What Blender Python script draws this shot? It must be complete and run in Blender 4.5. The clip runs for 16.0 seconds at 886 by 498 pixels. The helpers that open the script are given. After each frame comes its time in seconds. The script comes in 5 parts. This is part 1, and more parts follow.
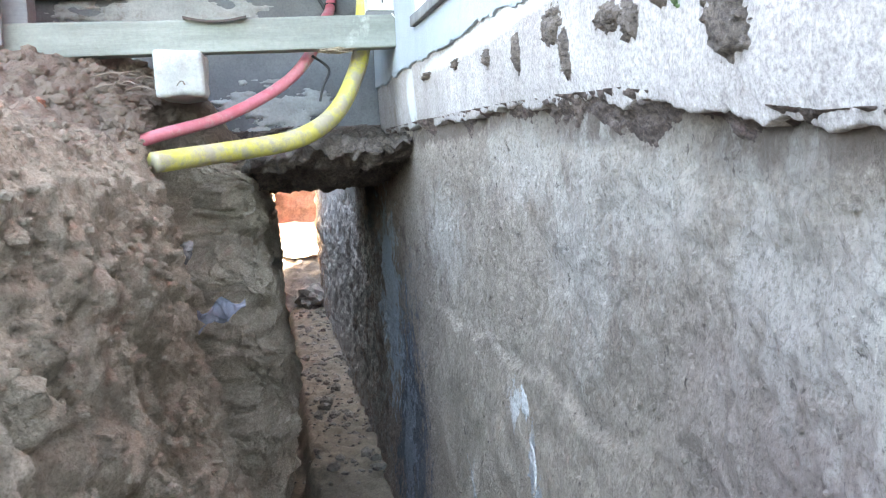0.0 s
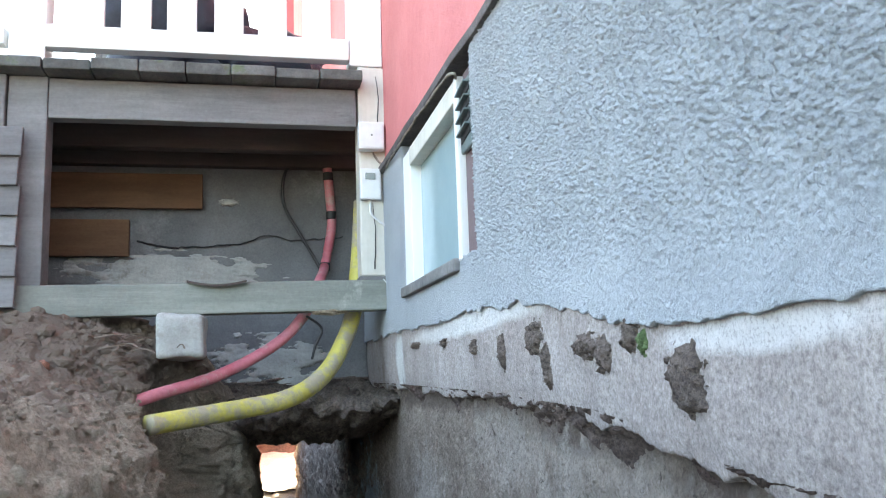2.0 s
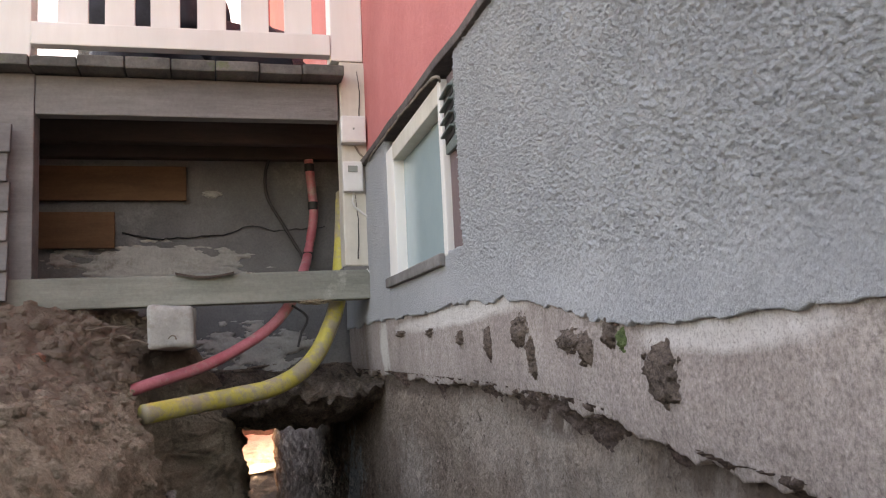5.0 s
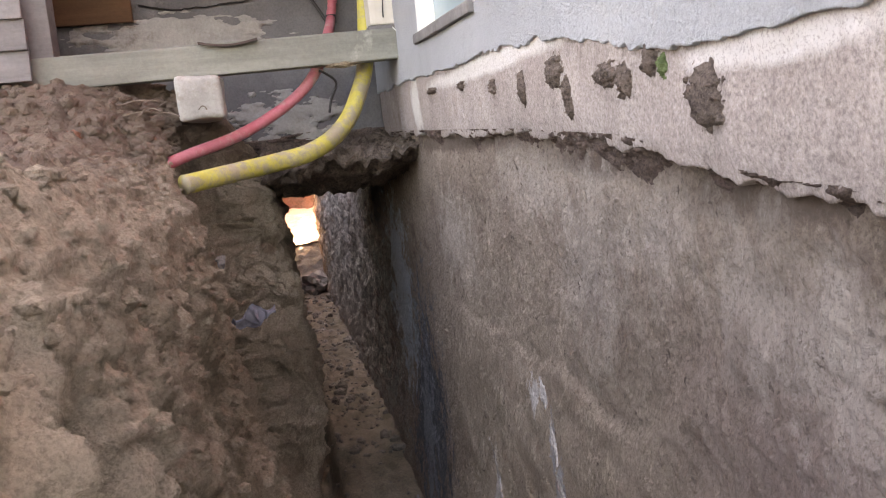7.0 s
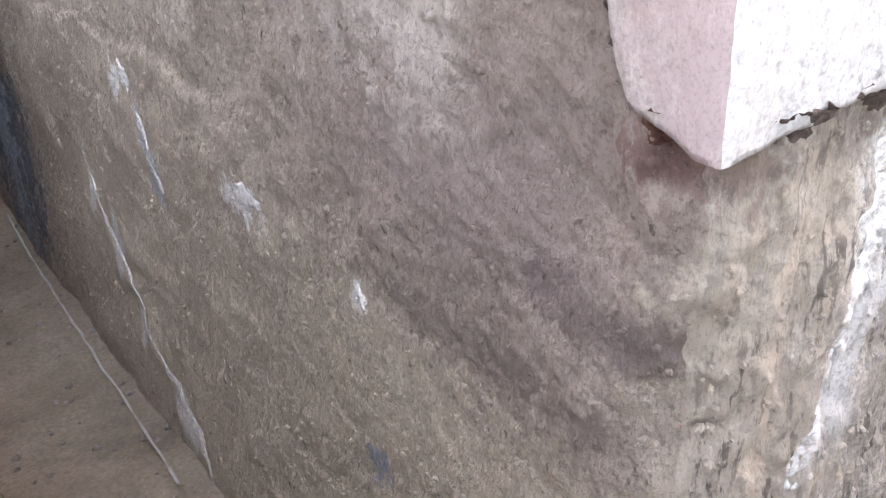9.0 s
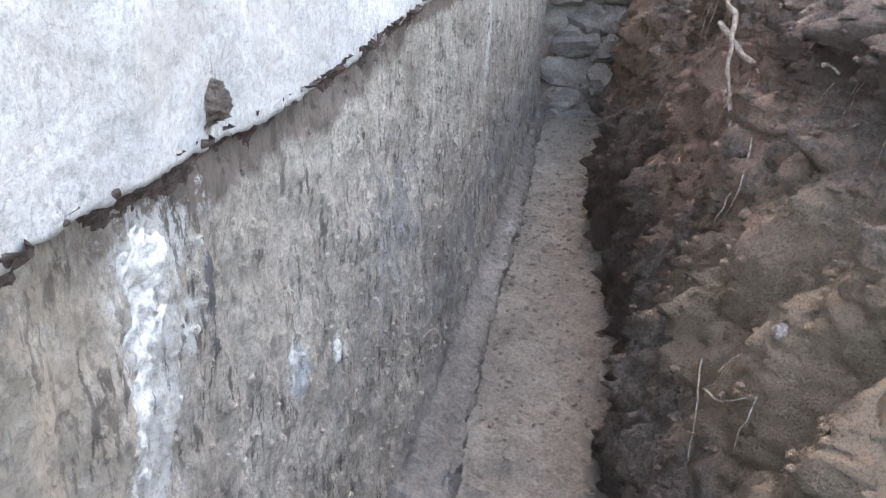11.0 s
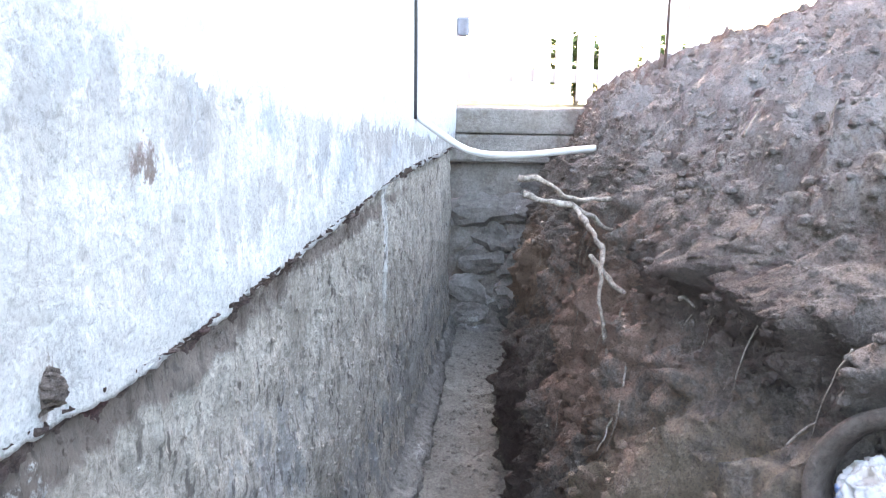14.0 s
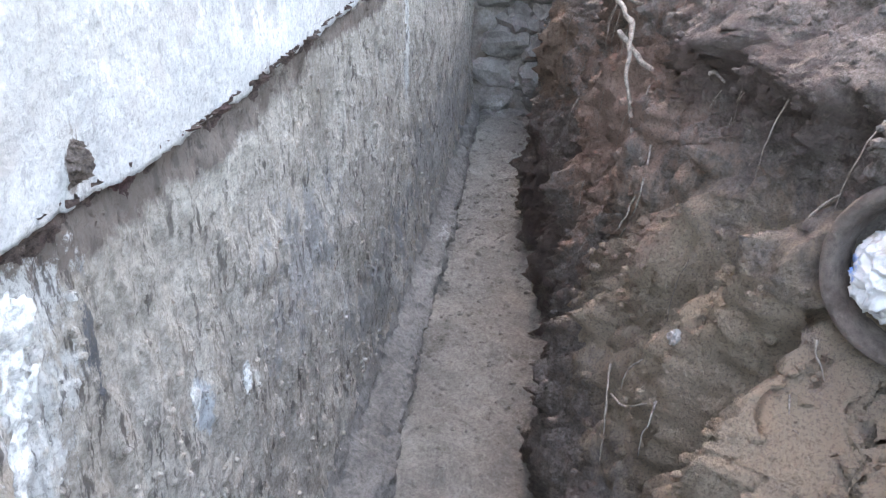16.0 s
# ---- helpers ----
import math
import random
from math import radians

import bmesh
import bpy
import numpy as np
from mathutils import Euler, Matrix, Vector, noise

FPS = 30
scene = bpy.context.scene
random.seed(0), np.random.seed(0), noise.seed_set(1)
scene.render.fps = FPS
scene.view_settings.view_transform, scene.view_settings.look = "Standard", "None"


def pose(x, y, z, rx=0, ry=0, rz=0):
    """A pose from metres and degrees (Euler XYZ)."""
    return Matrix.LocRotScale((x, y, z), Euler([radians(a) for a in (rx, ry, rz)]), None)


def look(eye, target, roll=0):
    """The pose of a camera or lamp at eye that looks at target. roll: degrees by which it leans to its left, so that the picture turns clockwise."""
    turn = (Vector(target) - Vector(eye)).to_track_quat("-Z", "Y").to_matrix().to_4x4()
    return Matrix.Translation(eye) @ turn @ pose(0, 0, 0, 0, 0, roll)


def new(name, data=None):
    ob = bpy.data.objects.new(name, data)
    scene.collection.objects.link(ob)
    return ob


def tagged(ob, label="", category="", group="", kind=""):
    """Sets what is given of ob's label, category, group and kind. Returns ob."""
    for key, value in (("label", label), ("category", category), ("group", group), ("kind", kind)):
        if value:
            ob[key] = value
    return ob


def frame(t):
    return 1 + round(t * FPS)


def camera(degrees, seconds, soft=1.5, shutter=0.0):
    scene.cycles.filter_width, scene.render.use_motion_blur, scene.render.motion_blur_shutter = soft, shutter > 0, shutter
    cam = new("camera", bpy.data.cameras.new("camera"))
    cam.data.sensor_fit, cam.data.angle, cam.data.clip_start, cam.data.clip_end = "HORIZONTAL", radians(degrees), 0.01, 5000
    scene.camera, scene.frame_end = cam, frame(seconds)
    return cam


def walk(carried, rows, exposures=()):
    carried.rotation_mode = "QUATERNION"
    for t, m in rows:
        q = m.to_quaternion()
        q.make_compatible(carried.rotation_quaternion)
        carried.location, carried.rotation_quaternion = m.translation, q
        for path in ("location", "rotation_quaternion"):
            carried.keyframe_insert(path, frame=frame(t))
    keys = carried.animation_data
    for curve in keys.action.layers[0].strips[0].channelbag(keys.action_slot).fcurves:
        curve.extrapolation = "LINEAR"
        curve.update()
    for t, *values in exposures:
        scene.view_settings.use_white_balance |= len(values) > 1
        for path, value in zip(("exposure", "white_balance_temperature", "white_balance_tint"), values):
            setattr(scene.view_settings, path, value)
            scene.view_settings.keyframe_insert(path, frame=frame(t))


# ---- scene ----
cam = camera(53.3, 16.0, 1.15)
PATH = [
    (0, (-0.397, -0.162, 0.037), (-0.025, 1.795, -0.148), -2.7),
    (0.5, (-0.408, -0.191, 0.064), (-0.024, 1.772, 0.017), -2.5),
    (1, (-0.413, -0.214, 0.094), (-0.016, 1.744, 0.168), -2.5),
    (1.5, (-0.423, -0.236, 0.124), (-0.003, 1.71, 0.317), -2.1),
    (2, (-0.427, -0.259, 0.148), (0.001, 1.67, 0.455), -1.9),
    (2.5, (-0.433, -0.288, 0.163), (0.008, 1.614, 0.596), -1.8),
    (3, (-0.433, -0.306, 0.18), (0.016, 1.567, 0.718), -2.0),
    (3.2, (-0.44, -0.317, 0.178), (0.016, 1.542, 0.757), -1.6),
    (5.3, (-0.476, -0.343, 0.162), (0.003, 1.59, 0.345), -2.9),
    (5.5, (-0.477, -0.338, 0.157), (-0.012, 1.603, 0.292), -3.1),
    (6, (-0.48, -0.335, 0.154), (-0.053, 1.619, 0.169), -3.6),
    (6.5, (-0.476, -0.327, 0.147), (-0.082, 1.631, 0.043), -4.6),
    (7, (-0.473, -0.319, 0.133), (-0.091, 1.628, -0.118), -5.8),
    (7.5, (-0.46, -0.301, 0.101), (-0.045, 1.612, -0.309), -6.7),
    (8, (-0.454, -0.298, 0.086), (0.052, 1.538, -0.523), -7.3),
    (8.5, (-0.457, -0.308, 0.074), (0.27, 1.386, -0.703), -6.4),
    (9, (-0.445, -0.322, 0.063), (0.578, 1.12, -0.871), -3.4),
    (9.5, (-0.411, -0.337, 0.053), (0.899, 0.763, -0.983), -0.4),
    (10, (-0.355, -0.323, 0.052), (1.195, 0.434, -0.961), 1.6),
    (10.2, (-0.342, -0.317, 0.052), (1.276, 0.314, -0.94), 1.7),
    (12.3, (-0.303, -0.415, 0.113), (1.616, -0.216, -0.414), 0.4),
    (12.5, (-0.305, -0.418, 0.119), (1.625, -0.213, -0.364), 0.4),
    (13, (-0.31, -0.423, 0.129), (1.638, -0.207, -0.27), 0.5),
    (13.5, (-0.309, -0.424, 0.131), (1.646, -0.195, -0.223), 0.5),
    (14, (-0.306, -0.423, 0.129), (1.646, -0.181, -0.232), 0.6),
    (14.5, (-0.31, -0.425, 0.125), (1.627, -0.173, -0.304), 0.4),
    (15, (-0.303, -0.422, 0.118), (1.607, -0.166, -0.417), 0.4),
    (15.5, (-0.306, -0.426, 0.115), (1.559, -0.165, -0.556), -0.0),
    (16, (-0.304, -0.424, 0.112), (1.503, -0.149, -0.702), -0.3),
]

# exposure and white balance of the clip's camera
LOOKS = [(0.0, 4.85, 8200, 6), (1.0, 4.4, 8000, 6), (1.5, 4.05, 7900, 6), (2.0, 3.75, 7900, 5), (2.5, 3.6, 7900, 6), (3.2, 3.25, 8000, 8), (5.3, 2.9, 11500, 22), (6.0, 3.3, 11600, 22), (7.0, 3.85, 11900, 26), (8.0, 4.7, 12200, 27),
         (9.0, 4.65, 10500, 20), (10.2, 4.25, 9500, 15), (12.3, 4.3, 8200, 10), (13.5, 4.35, 8000, 9), (16.0, 4.4, 8500, 12)]
walk(cam, [(t, look(eye, target, roll)) for t, eye, target, roll in PATH], LOOKS)

# ---- daylight: the house shades both trenches, the sun reaches only the far pit ----
SUN_EL, SUN_DIR = radians(40), Vector((1.0, 0.8, 0.0)).normalized()
world = bpy.data.worlds.new("sky")
scene.world = world
world.use_nodes = True
sky = world.node_tree.nodes.new("ShaderNodeTexSky")
sky.sky_type, sky.sun_disc, sky.sun_elevation = "NISHITA", False, SUN_EL
sky.sun_rotation = math.atan2(SUN_DIR.x, SUN_DIR.y)
sky.air_density, sky.dust_density = 1.0, 4.0
back = world.node_tree.nodes["Background"]
back.inputs[1].default_value = 0.15
world.node_tree.links.new(sky.outputs[0], back.inputs[0])
sun_data = bpy.data.lights.new("sun", "SUN")
sun_data.energy, sun_data.angle, sun_data.color = 5.0, radians(0.6), (1.0, 0.94, 0.85)
sun = new("sun", sun_data)
sun_way = SUN_DIR * math.cos(SUN_EL) + Vector((0, 0, math.sin(SUN_EL)))
sun.matrix_world = look(sun_way * 30, (0, 0, 0))


# ---- materials ----
def surface(name, dark, light, scale=9.0, stretch=(1, 1, 1), rough=0.9, bump=0.4, grain=160.0, stain=None, stain_scale=2.0, stain_at=0.56,
            speck=None, metal=0.0, vary=0.0, depth=0.006, stain_stretch=(1, 1, 1), fleck=1.0, spots=(), dashes=None):
    """A worn surface: two colours mixed at two scales, stains of a third colour, fine specks and relief."""
    m = bpy.data.materials.new(name)
    m.use_nodes = True
    nt = m.node_tree
    n, l = nt.nodes, nt.links
    bsdf = n["Principled BSDF"]
    coord = n.new("ShaderNodeTexCoord")
    mapping = n.new("ShaderNodeMapping")
    mapping.inputs["Scale"].default_value = stretch
    l.new(coord.outputs["Object"], mapping.inputs[0])

    def tex(s, detail, src=mapping.outputs[0], roughness=0.6):
        t = n.new("ShaderNodeTexNoise")
        t.inputs["Scale"].default_value, t.inputs["Detail"].default_value, t.inputs["Roughness"].default_value = s, detail, roughness
        l.new(src, t.inputs["Vector"])
        return t.outputs["Fac"]

    def ramp(src, a, b):
        r = n.new("ShaderNodeMapRange")
        r.inputs["From Min"].default_value, r.inputs["From Max"].default_value = a, b
        l.new(src, r.inputs[0])
        return r.outputs[0]

    def mix(fac, a, b):
        x = n.new("ShaderNodeMix")
        x.data_type = "RGBA"
        for sock, v in ((x.inputs[0], fac), (x.inputs[6], a), (x.inputs[7], b)):
            if isinstance(v, tuple):
                sock.default_value = (*v, 1)
            elif isinstance(v, float):
                sock.default_value = v
            else:
                l.new(v, sock)
        return x.outputs[2]

    big = tex(scale, 8, roughness=0.7)
    col = mix(ramp(big, 0.34, 0.66), dark, light)
    wide = tex(scale * 0.22, 3, coord.outputs["Object"])
    col = mix(ramp(wide, 0.62, -0.2), col, tuple(c * 0.6 for c in dark))
    fine = tex(grain, 8, coord.outputs["Object"], 0.75)
    pits = ramp(fine, 0.53, 0.38)
    pits.node.inputs["To Max"].default_value = 0.75 * fleck
    glint = ramp(fine, 0.57, 0.70)
    glint.node.inputs["To Max"].default_value = 0.7 * fleck
    coarse = ramp(tex(grain * 0.3, 6, coord.outputs["Object"], 0.7), 0.47, 0.33)
    coarse.node.inputs["To Max"].default_value = 0.6 * fleck
    if stain:
        smap = n.new("ShaderNodeMapping")
        smap.inputs["Scale"].default_value = stain_stretch
        smap.inputs["Location"].default_value = (3.7, 1.9, 5.1)
        l.new(coord.outputs["Object"], smap.inputs[0])
        col = mix(ramp(tex(stain_scale, 7, smap.outputs[0], 0.7), stain_at, stain_at + 0.1), col, stain)
    if fleck:
        col = mix(coarse, col, tuple(c * 0.6 for c in dark))
        col = mix(pits, col, tuple(c * 0.4 for c in dark))
        col = mix(glint, col, speck if speck else tuple(min(0.85, c * 1.4) for c in light))
    if dashes:
        how, size, share, dark_dash = dashes
        dmap = n.new("ShaderNodeMapping")
        dmap.inputs["Scale"].default_value = how
        l.new(coord.outputs["Object"], dmap.inputs[0])
        dash = ramp(tex(size, 5, dmap.outputs[0], 0.65), share, share - 0.07)
        gate = ramp(tex(size * 0.12, 4, coord.outputs["Object"]), 0.36, 0.60)
        both = n.new("ShaderNodeMath")
        both.operation = "MULTIPLY"
        l.new(dash, both.inputs[0])
        l.new(gate, both.inputs[1])
        dash_fac = ramp(both.outputs[0], 0.0, 1.0)
        dash_fac.node.inputs["To Max"].default_value = 0.85
    if spots:
        jit = n.new("ShaderNodeMapping")
        jit.inputs["Scale"].default_value = (1, 1, 0.6)
        l.new(coord.outputs["Object"], jit.inputs[0])
        torn, shred = tex(16, 9, jit.outputs[0], 0.75), tex(48, 8, jit.outputs[0], 0.75)
        for axis, a, z, ha, hz, colour, rag in spots:
            small = max(ha, hz) < 0.07
            if small:
                rag = max(rag, 1.2)
            sub, mul, size = n.new("ShaderNodeVectorMath"), n.new("ShaderNodeVectorMath"), n.new("ShaderNodeVectorMath")
            sub.operation, mul.operation, size.operation = "SUBTRACT", "MULTIPLY", "LENGTH"
            sub.inputs[1].default_value = (a, 0, z) if axis == "x" else (0, a, z)
            mul.inputs[1].default_value = (1 / ha, 0, 1 / hz) if axis == "x" else (0, 1 / ha, 1 / hz)
            l.new(coord.outputs["Object"], sub.inputs[0])
            l.new(sub.outputs[0], mul.inputs[0])
            l.new(mul.outputs[0], size.inputs[0])
            far = n.new("ShaderNodeMath")
            far.operation, far.inputs[1].default_value = "MULTIPLY_ADD", 5.0 * rag
            l.new(shred if small else torn, far.inputs[0])
            l.new(size.outputs["Value"], far.inputs[2])
            soft = 0.45 if colour in (BLOOM, MAUVE, CLAY) else 0.0
            over = ramp(far.outputs[0], 1.0 + 2.5 * rag + 0.2 + soft, 1.0 + 2.5 * rag - 0.3 - soft)
            over.node.inputs["To Max"].default_value = 0.6 if colour == BLOOM else (0.5 if colour == RUST or rag >= 1.3 else 0.85)
            col = mix(over, col, colour)
        worn = ramp(tex(grain * 1.7, 6, coord.outputs["Object"], 0.7), 0.50, 0.36)
        worn.node.inputs["To Max"].default_value = 0.5
        col = mix(worn, col, tuple(c * 0.5 for c in dark))
    if dashes:
        col = mix(dash_fac, col, dark_dash)
    if vary:
        info = n.new("ShaderNodeObjectInfo")
        hsv = n.new("ShaderNodeHueSaturation")
        l.new(ramp(info.outputs["Random"], -1 / (2 * vary) + 0.5 - 1e-4, 0.5 + 1 / (2 * vary)), hsv.inputs["Value"])
        mr = hsv.inputs["Value"].links[0].from_node
        mr.inputs["From Min"].default_value, mr.inputs["From Max"].default_value = 0, 1
        mr.inputs["To Min"].default_value, mr.inputs["To Max"].default_value = 1 - vary, 1 + vary
        l.new(col, hsv.inputs["Color"])
        col = hsv.outputs[0]
    l.new(col, bsdf.inputs["Base Color"])
    bsdf.inputs["Roughness"].default_value, bsdf.inputs["Metallic"].default_value = rough, metal
    bsdf.inputs["Specular IOR Level"].default_value = 0.25 if rough > 0.6 else 0.5
    if bump:
        b1 = n.new("ShaderNodeBump")
        b1.inputs["Strength"].default_value, b1.inputs["Distance"].default_value = bump, depth * 2
        l.new(tex(max(scale * 3, grain * 0.3), 12, roughness=0.72), b1.inputs["Height"])
        l.new(b1.outputs[0], bsdf.inputs["Normal"])
    return m


def plain(name, colour, rough=0.5, metal=0.0):
    m = bpy.data.materials.new(name)
    m.use_nodes = True
    b = m.node_tree.nodes["Principled BSDF"]
    b.inputs["Base Color"].default_value, b.inputs["Roughness"].default_value, b.inputs["Metallic"].default_value = (*colour, 1), rough, metal
    return m


LIME, BLOOM, TAR_AND_SHADE, RUST, DIRT, CLAY, MAUVE = (0.76, 0.735, 0.70), (0.66, 0.59, 0.53), (0.07, 0.08, 0.10), (0.24, 0.13, 0.12), (0.19, 0.145, 0.125), (0.64, 0.54, 0.415), (0.36, 0.272, 0.255)
# stains, painted light and shade: along the wall, height, half sizes, colour, raggedness
WEST_SPOTS = [("y", 0.2, 0.0, 0.12, 0.04, DIRT, 0.6), ("y", 0.45, 0.045, 0.2, 0.03, DIRT, 0.6), ("y", 0.85, 0.085, 0.32, 0.03, DIRT, 0.7), ("y", 1.7, 0.12, 0.7, 0.025, DIRT, 0.7),
              ("y", 1.35, -0.85, 0.75, 0.53, CLAY, 0.3), ("y", 0.42, -0.80, 0.62, 0.36, (0.53, 0.445, 0.345), 0.9), ("y", 0.24, -0.24, 0.30, 0.17, MAUVE, 0.6), ("y", 0.0, -0.50, 0.06, 0.36, (0.52, 0.43, 0.345), 1.2), ("y", 0.05, -0.175, 0.03, 0.014, (0.27, 0.165, 0.155), 1.1), ("y", 0.95, -0.08, 0.11, 0.11, BLOOM, 1.1), ("y", 0.72, 0.0, 0.12, 0.06, BLOOM, 1.0), ("y", 0.46, -0.07, 0.10, 0.08, BLOOM, 1.1),
              ("y", 0.33, -0.13, 0.07, 0.08, BLOOM, 1.1), ("y", 1.2, 0.04, 0.2, 0.06, BLOOM, 1.0), ("y", 1.9, -0.12, 0.16, 0.09, BLOOM, 1.2), ("y", 0.02, -0.17, 0.06, 0.035, RUST, 1.0),
              ("y", 0.1, -0.33, 0.10, 0.03, (0.24, 0.18, 0.17), 1.0), ("y", 0.25, -0.44, 0.18, 0.03, (0.25, 0.19, 0.17), 1.2),
              # black at y 3.42 paints porch shade; grey at 5.4 paints far light
              ("y", 5.4, -0.5, 1.9, 0.9, (0.50, 0.48, 0.46), 1.0), ("y", 2.6, -0.80, 0.30, 0.42, (0.12, 0.14, 0.18), 0.8), ("y", 3.42, 0.0, 0.22, 0.22, TAR_AND_SHADE, 0.5), ("y", 2.98, -0.42, 0.24, 0.36, (0.62, 0.70, 0.80), 0.9), ("y", 2.62, -0.85, 0.10, 0.30, (0.46, 0.53, 0.63), 1.3), ("y", 1.28, -0.378, 0.025, 0.030, LIME, 0.35),
              ("y", 0.79, -0.455, 0.06, 0.026, LIME, 0.5), ("y", 1.17, -0.43, 0.016, 0.04, (0.46, 0.48, 0.5), 0.5), ("y", 1.15, -0.52, 0.03, 0.05, (0.46, 0.48, 0.5), 0.8),
              ("y", 1.66, -0.70, 0.022, 0.09, LIME, 0.35), ("y", 1.53, -0.82, 0.025, 0.11, LIME, 0.3), ("y", 1.44, -0.95, 0.022, 0.10, LIME, 0.3), ("y", 1.25, -1.13, 0.055, 0.08, LIME, 0.3),
              ("y", 0.485, -0.48, 0.010, 0.024, LIME, 0.3), ("y", 0.476, -0.734, 0.03, 0.03, (0.3, 0.33, 0.38), 0.8)]
TAN_SPOTS = [("y", 1.7, 0.26, 1.5, 0.15, (0.27, 0.205, 0.16), 0.5), ("y", 2.35, 0.32, 0.45, 0.20, (0.20, 0.15, 0.12), 0.4), ("y", 1.0, 0.22, 0.5, 0.06, (0.25, 0.19, 0.155), 0.8)]
# heap-top grey is partly painted light; low dark spot at x 1.9 paints shade
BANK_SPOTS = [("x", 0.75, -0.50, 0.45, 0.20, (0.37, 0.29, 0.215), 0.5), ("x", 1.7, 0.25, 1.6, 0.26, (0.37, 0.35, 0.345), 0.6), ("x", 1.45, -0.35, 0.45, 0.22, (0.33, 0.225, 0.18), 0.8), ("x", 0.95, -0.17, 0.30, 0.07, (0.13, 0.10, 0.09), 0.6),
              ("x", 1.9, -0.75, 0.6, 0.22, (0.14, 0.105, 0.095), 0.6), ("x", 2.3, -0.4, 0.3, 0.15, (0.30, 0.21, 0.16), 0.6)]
BAND_SPOTS = [("y", 0.40, 0.185, 0.16, 0.018, (0.66, 0.64, 0.64), 0.3), ("y", 1.4, 0.262, 0.5, 0.020, (0.66, 0.65, 0.64), 0.3), ("y", 2.15, 0.22, 0.07, 0.09, (0.60, 0.60, 0.59), 0.4),
              # corner spot paints the less lit edge of this side
              ("y", 0.0, -0.06, 0.055, 0.16, (0.36, 0.27, 0.27), 0.5)]
SOUTH_SPOTS = [("x", 0.55, -0.185, 0.55, 0.035, DIRT, 0.6), ("x", 1.5, -0.165, 0.6, 0.022, DIRT, 0.6), ("x", 0.262, -0.225, 0.055, 0.042, LIME, 0.3), ("x", 0.258, -0.30, 0.05, 0.055, LIME, 0.3), ("x", 0.232, -0.375, 0.034, 0.065, LIME, 0.35), ("x", 0.21, -0.44, 0.04, 0.075, LIME, 0.5),
               ("x", 0.165, -0.535, 0.018, 0.05, LIME, 0.35), ("x", 0.532, -0.486, 0.014, 0.036, (0.64, 0.66, 0.68), 0.2), ("x", 0.69, -0.553, 0.011, 0.032, LIME, 0.2), ("x", 1.2, -0.69, 0.016, 0.04, LIME, 0.3),
               ("x", 1.28, -0.90, 0.014, 0.035, LIME, 0.3), ("x", 1.90, -0.25, 0.02, 0.24, LIME, 0.25), ("x", 0.34, -0.30, 0.016, 0.05, TAR_AND_SHADE, 0.5), ("x", 0.95, -0.5, 0.17, 0.10, (0.33, 0.335, 0.35), 1.5),
               ("x", 1.5, -0.78, 0.3, 0.10, (0.25, 0.255, 0.265), 1.5), ("x", 2.4, -0.7, 0.6, 0.13, (0.26, 0.265, 0.275), 1.5), ("x", 0.07, -0.50, 0.13, 0.36, (0.50, 0.415, 0.335), 1.1),
               ("x", 0.02, -0.18, 0.04, 0.03, RUST, 0.8)]
SOUTH_BAND_SPOTS = [("x", 0.64, 0.10, 0.05, 0.06, (0.40, 0.41, 0.43), 1.2), ("x", 0.92, 0.075, 0.06, 0.03, (0.38, 0.40, 0.42), 1.2), ("x", 1.2, 0.015, 0.07, 0.045, (0.34, 0.36, 0.39), 1.0), ("x", 1.40, -0.01, 0.10, 0.055, (0.36, 0.38, 0.41), 1.0), ("x", 1.85, -0.02, 0.16, 0.05, (0.40, 0.42, 0.45), 1.0), ("x", 0.42, 0.14, 0.10, 0.03, (0.42, 0.43, 0.45), 1.2), ("x", 0.519, 0.052, 0.02, 0.02, (0.26, 0.17, 0.16), 1.0), ("x", 0.336, -0.117, 0.012, 0.02, DIRT, 0.5), ("x", 0.52, 0.05, 0.018, 0.015, DIRT, 0.6), ("x", 0.70, 0.08, 0.10, 0.05, (0.36, 0.335, 0.32), 1.4), ("x", 1.2, 0.05, 0.16, 0.05, (0.36, 0.335, 0.32), 1.3), ("x", 0.5, 0.10, 0.2, 0.05, (0.36, 0.335, 0.32), 1.5),
                    ("x", 1.75, 0.02, 0.3, 0.06, (0.36, 0.335, 0.32), 1.2), ("x", 2.6, -0.02, 0.6, 0.06, (0.36, 0.335, 0.32), 1.2), ("x", 0.85, -0.03, 0.3, 0.04, (0.36, 0.335, 0.32), 1.5), ("x", 0.35, -0.04, 0.2, 0.05, (0.5, 0.47, 0.44), 1.5)]


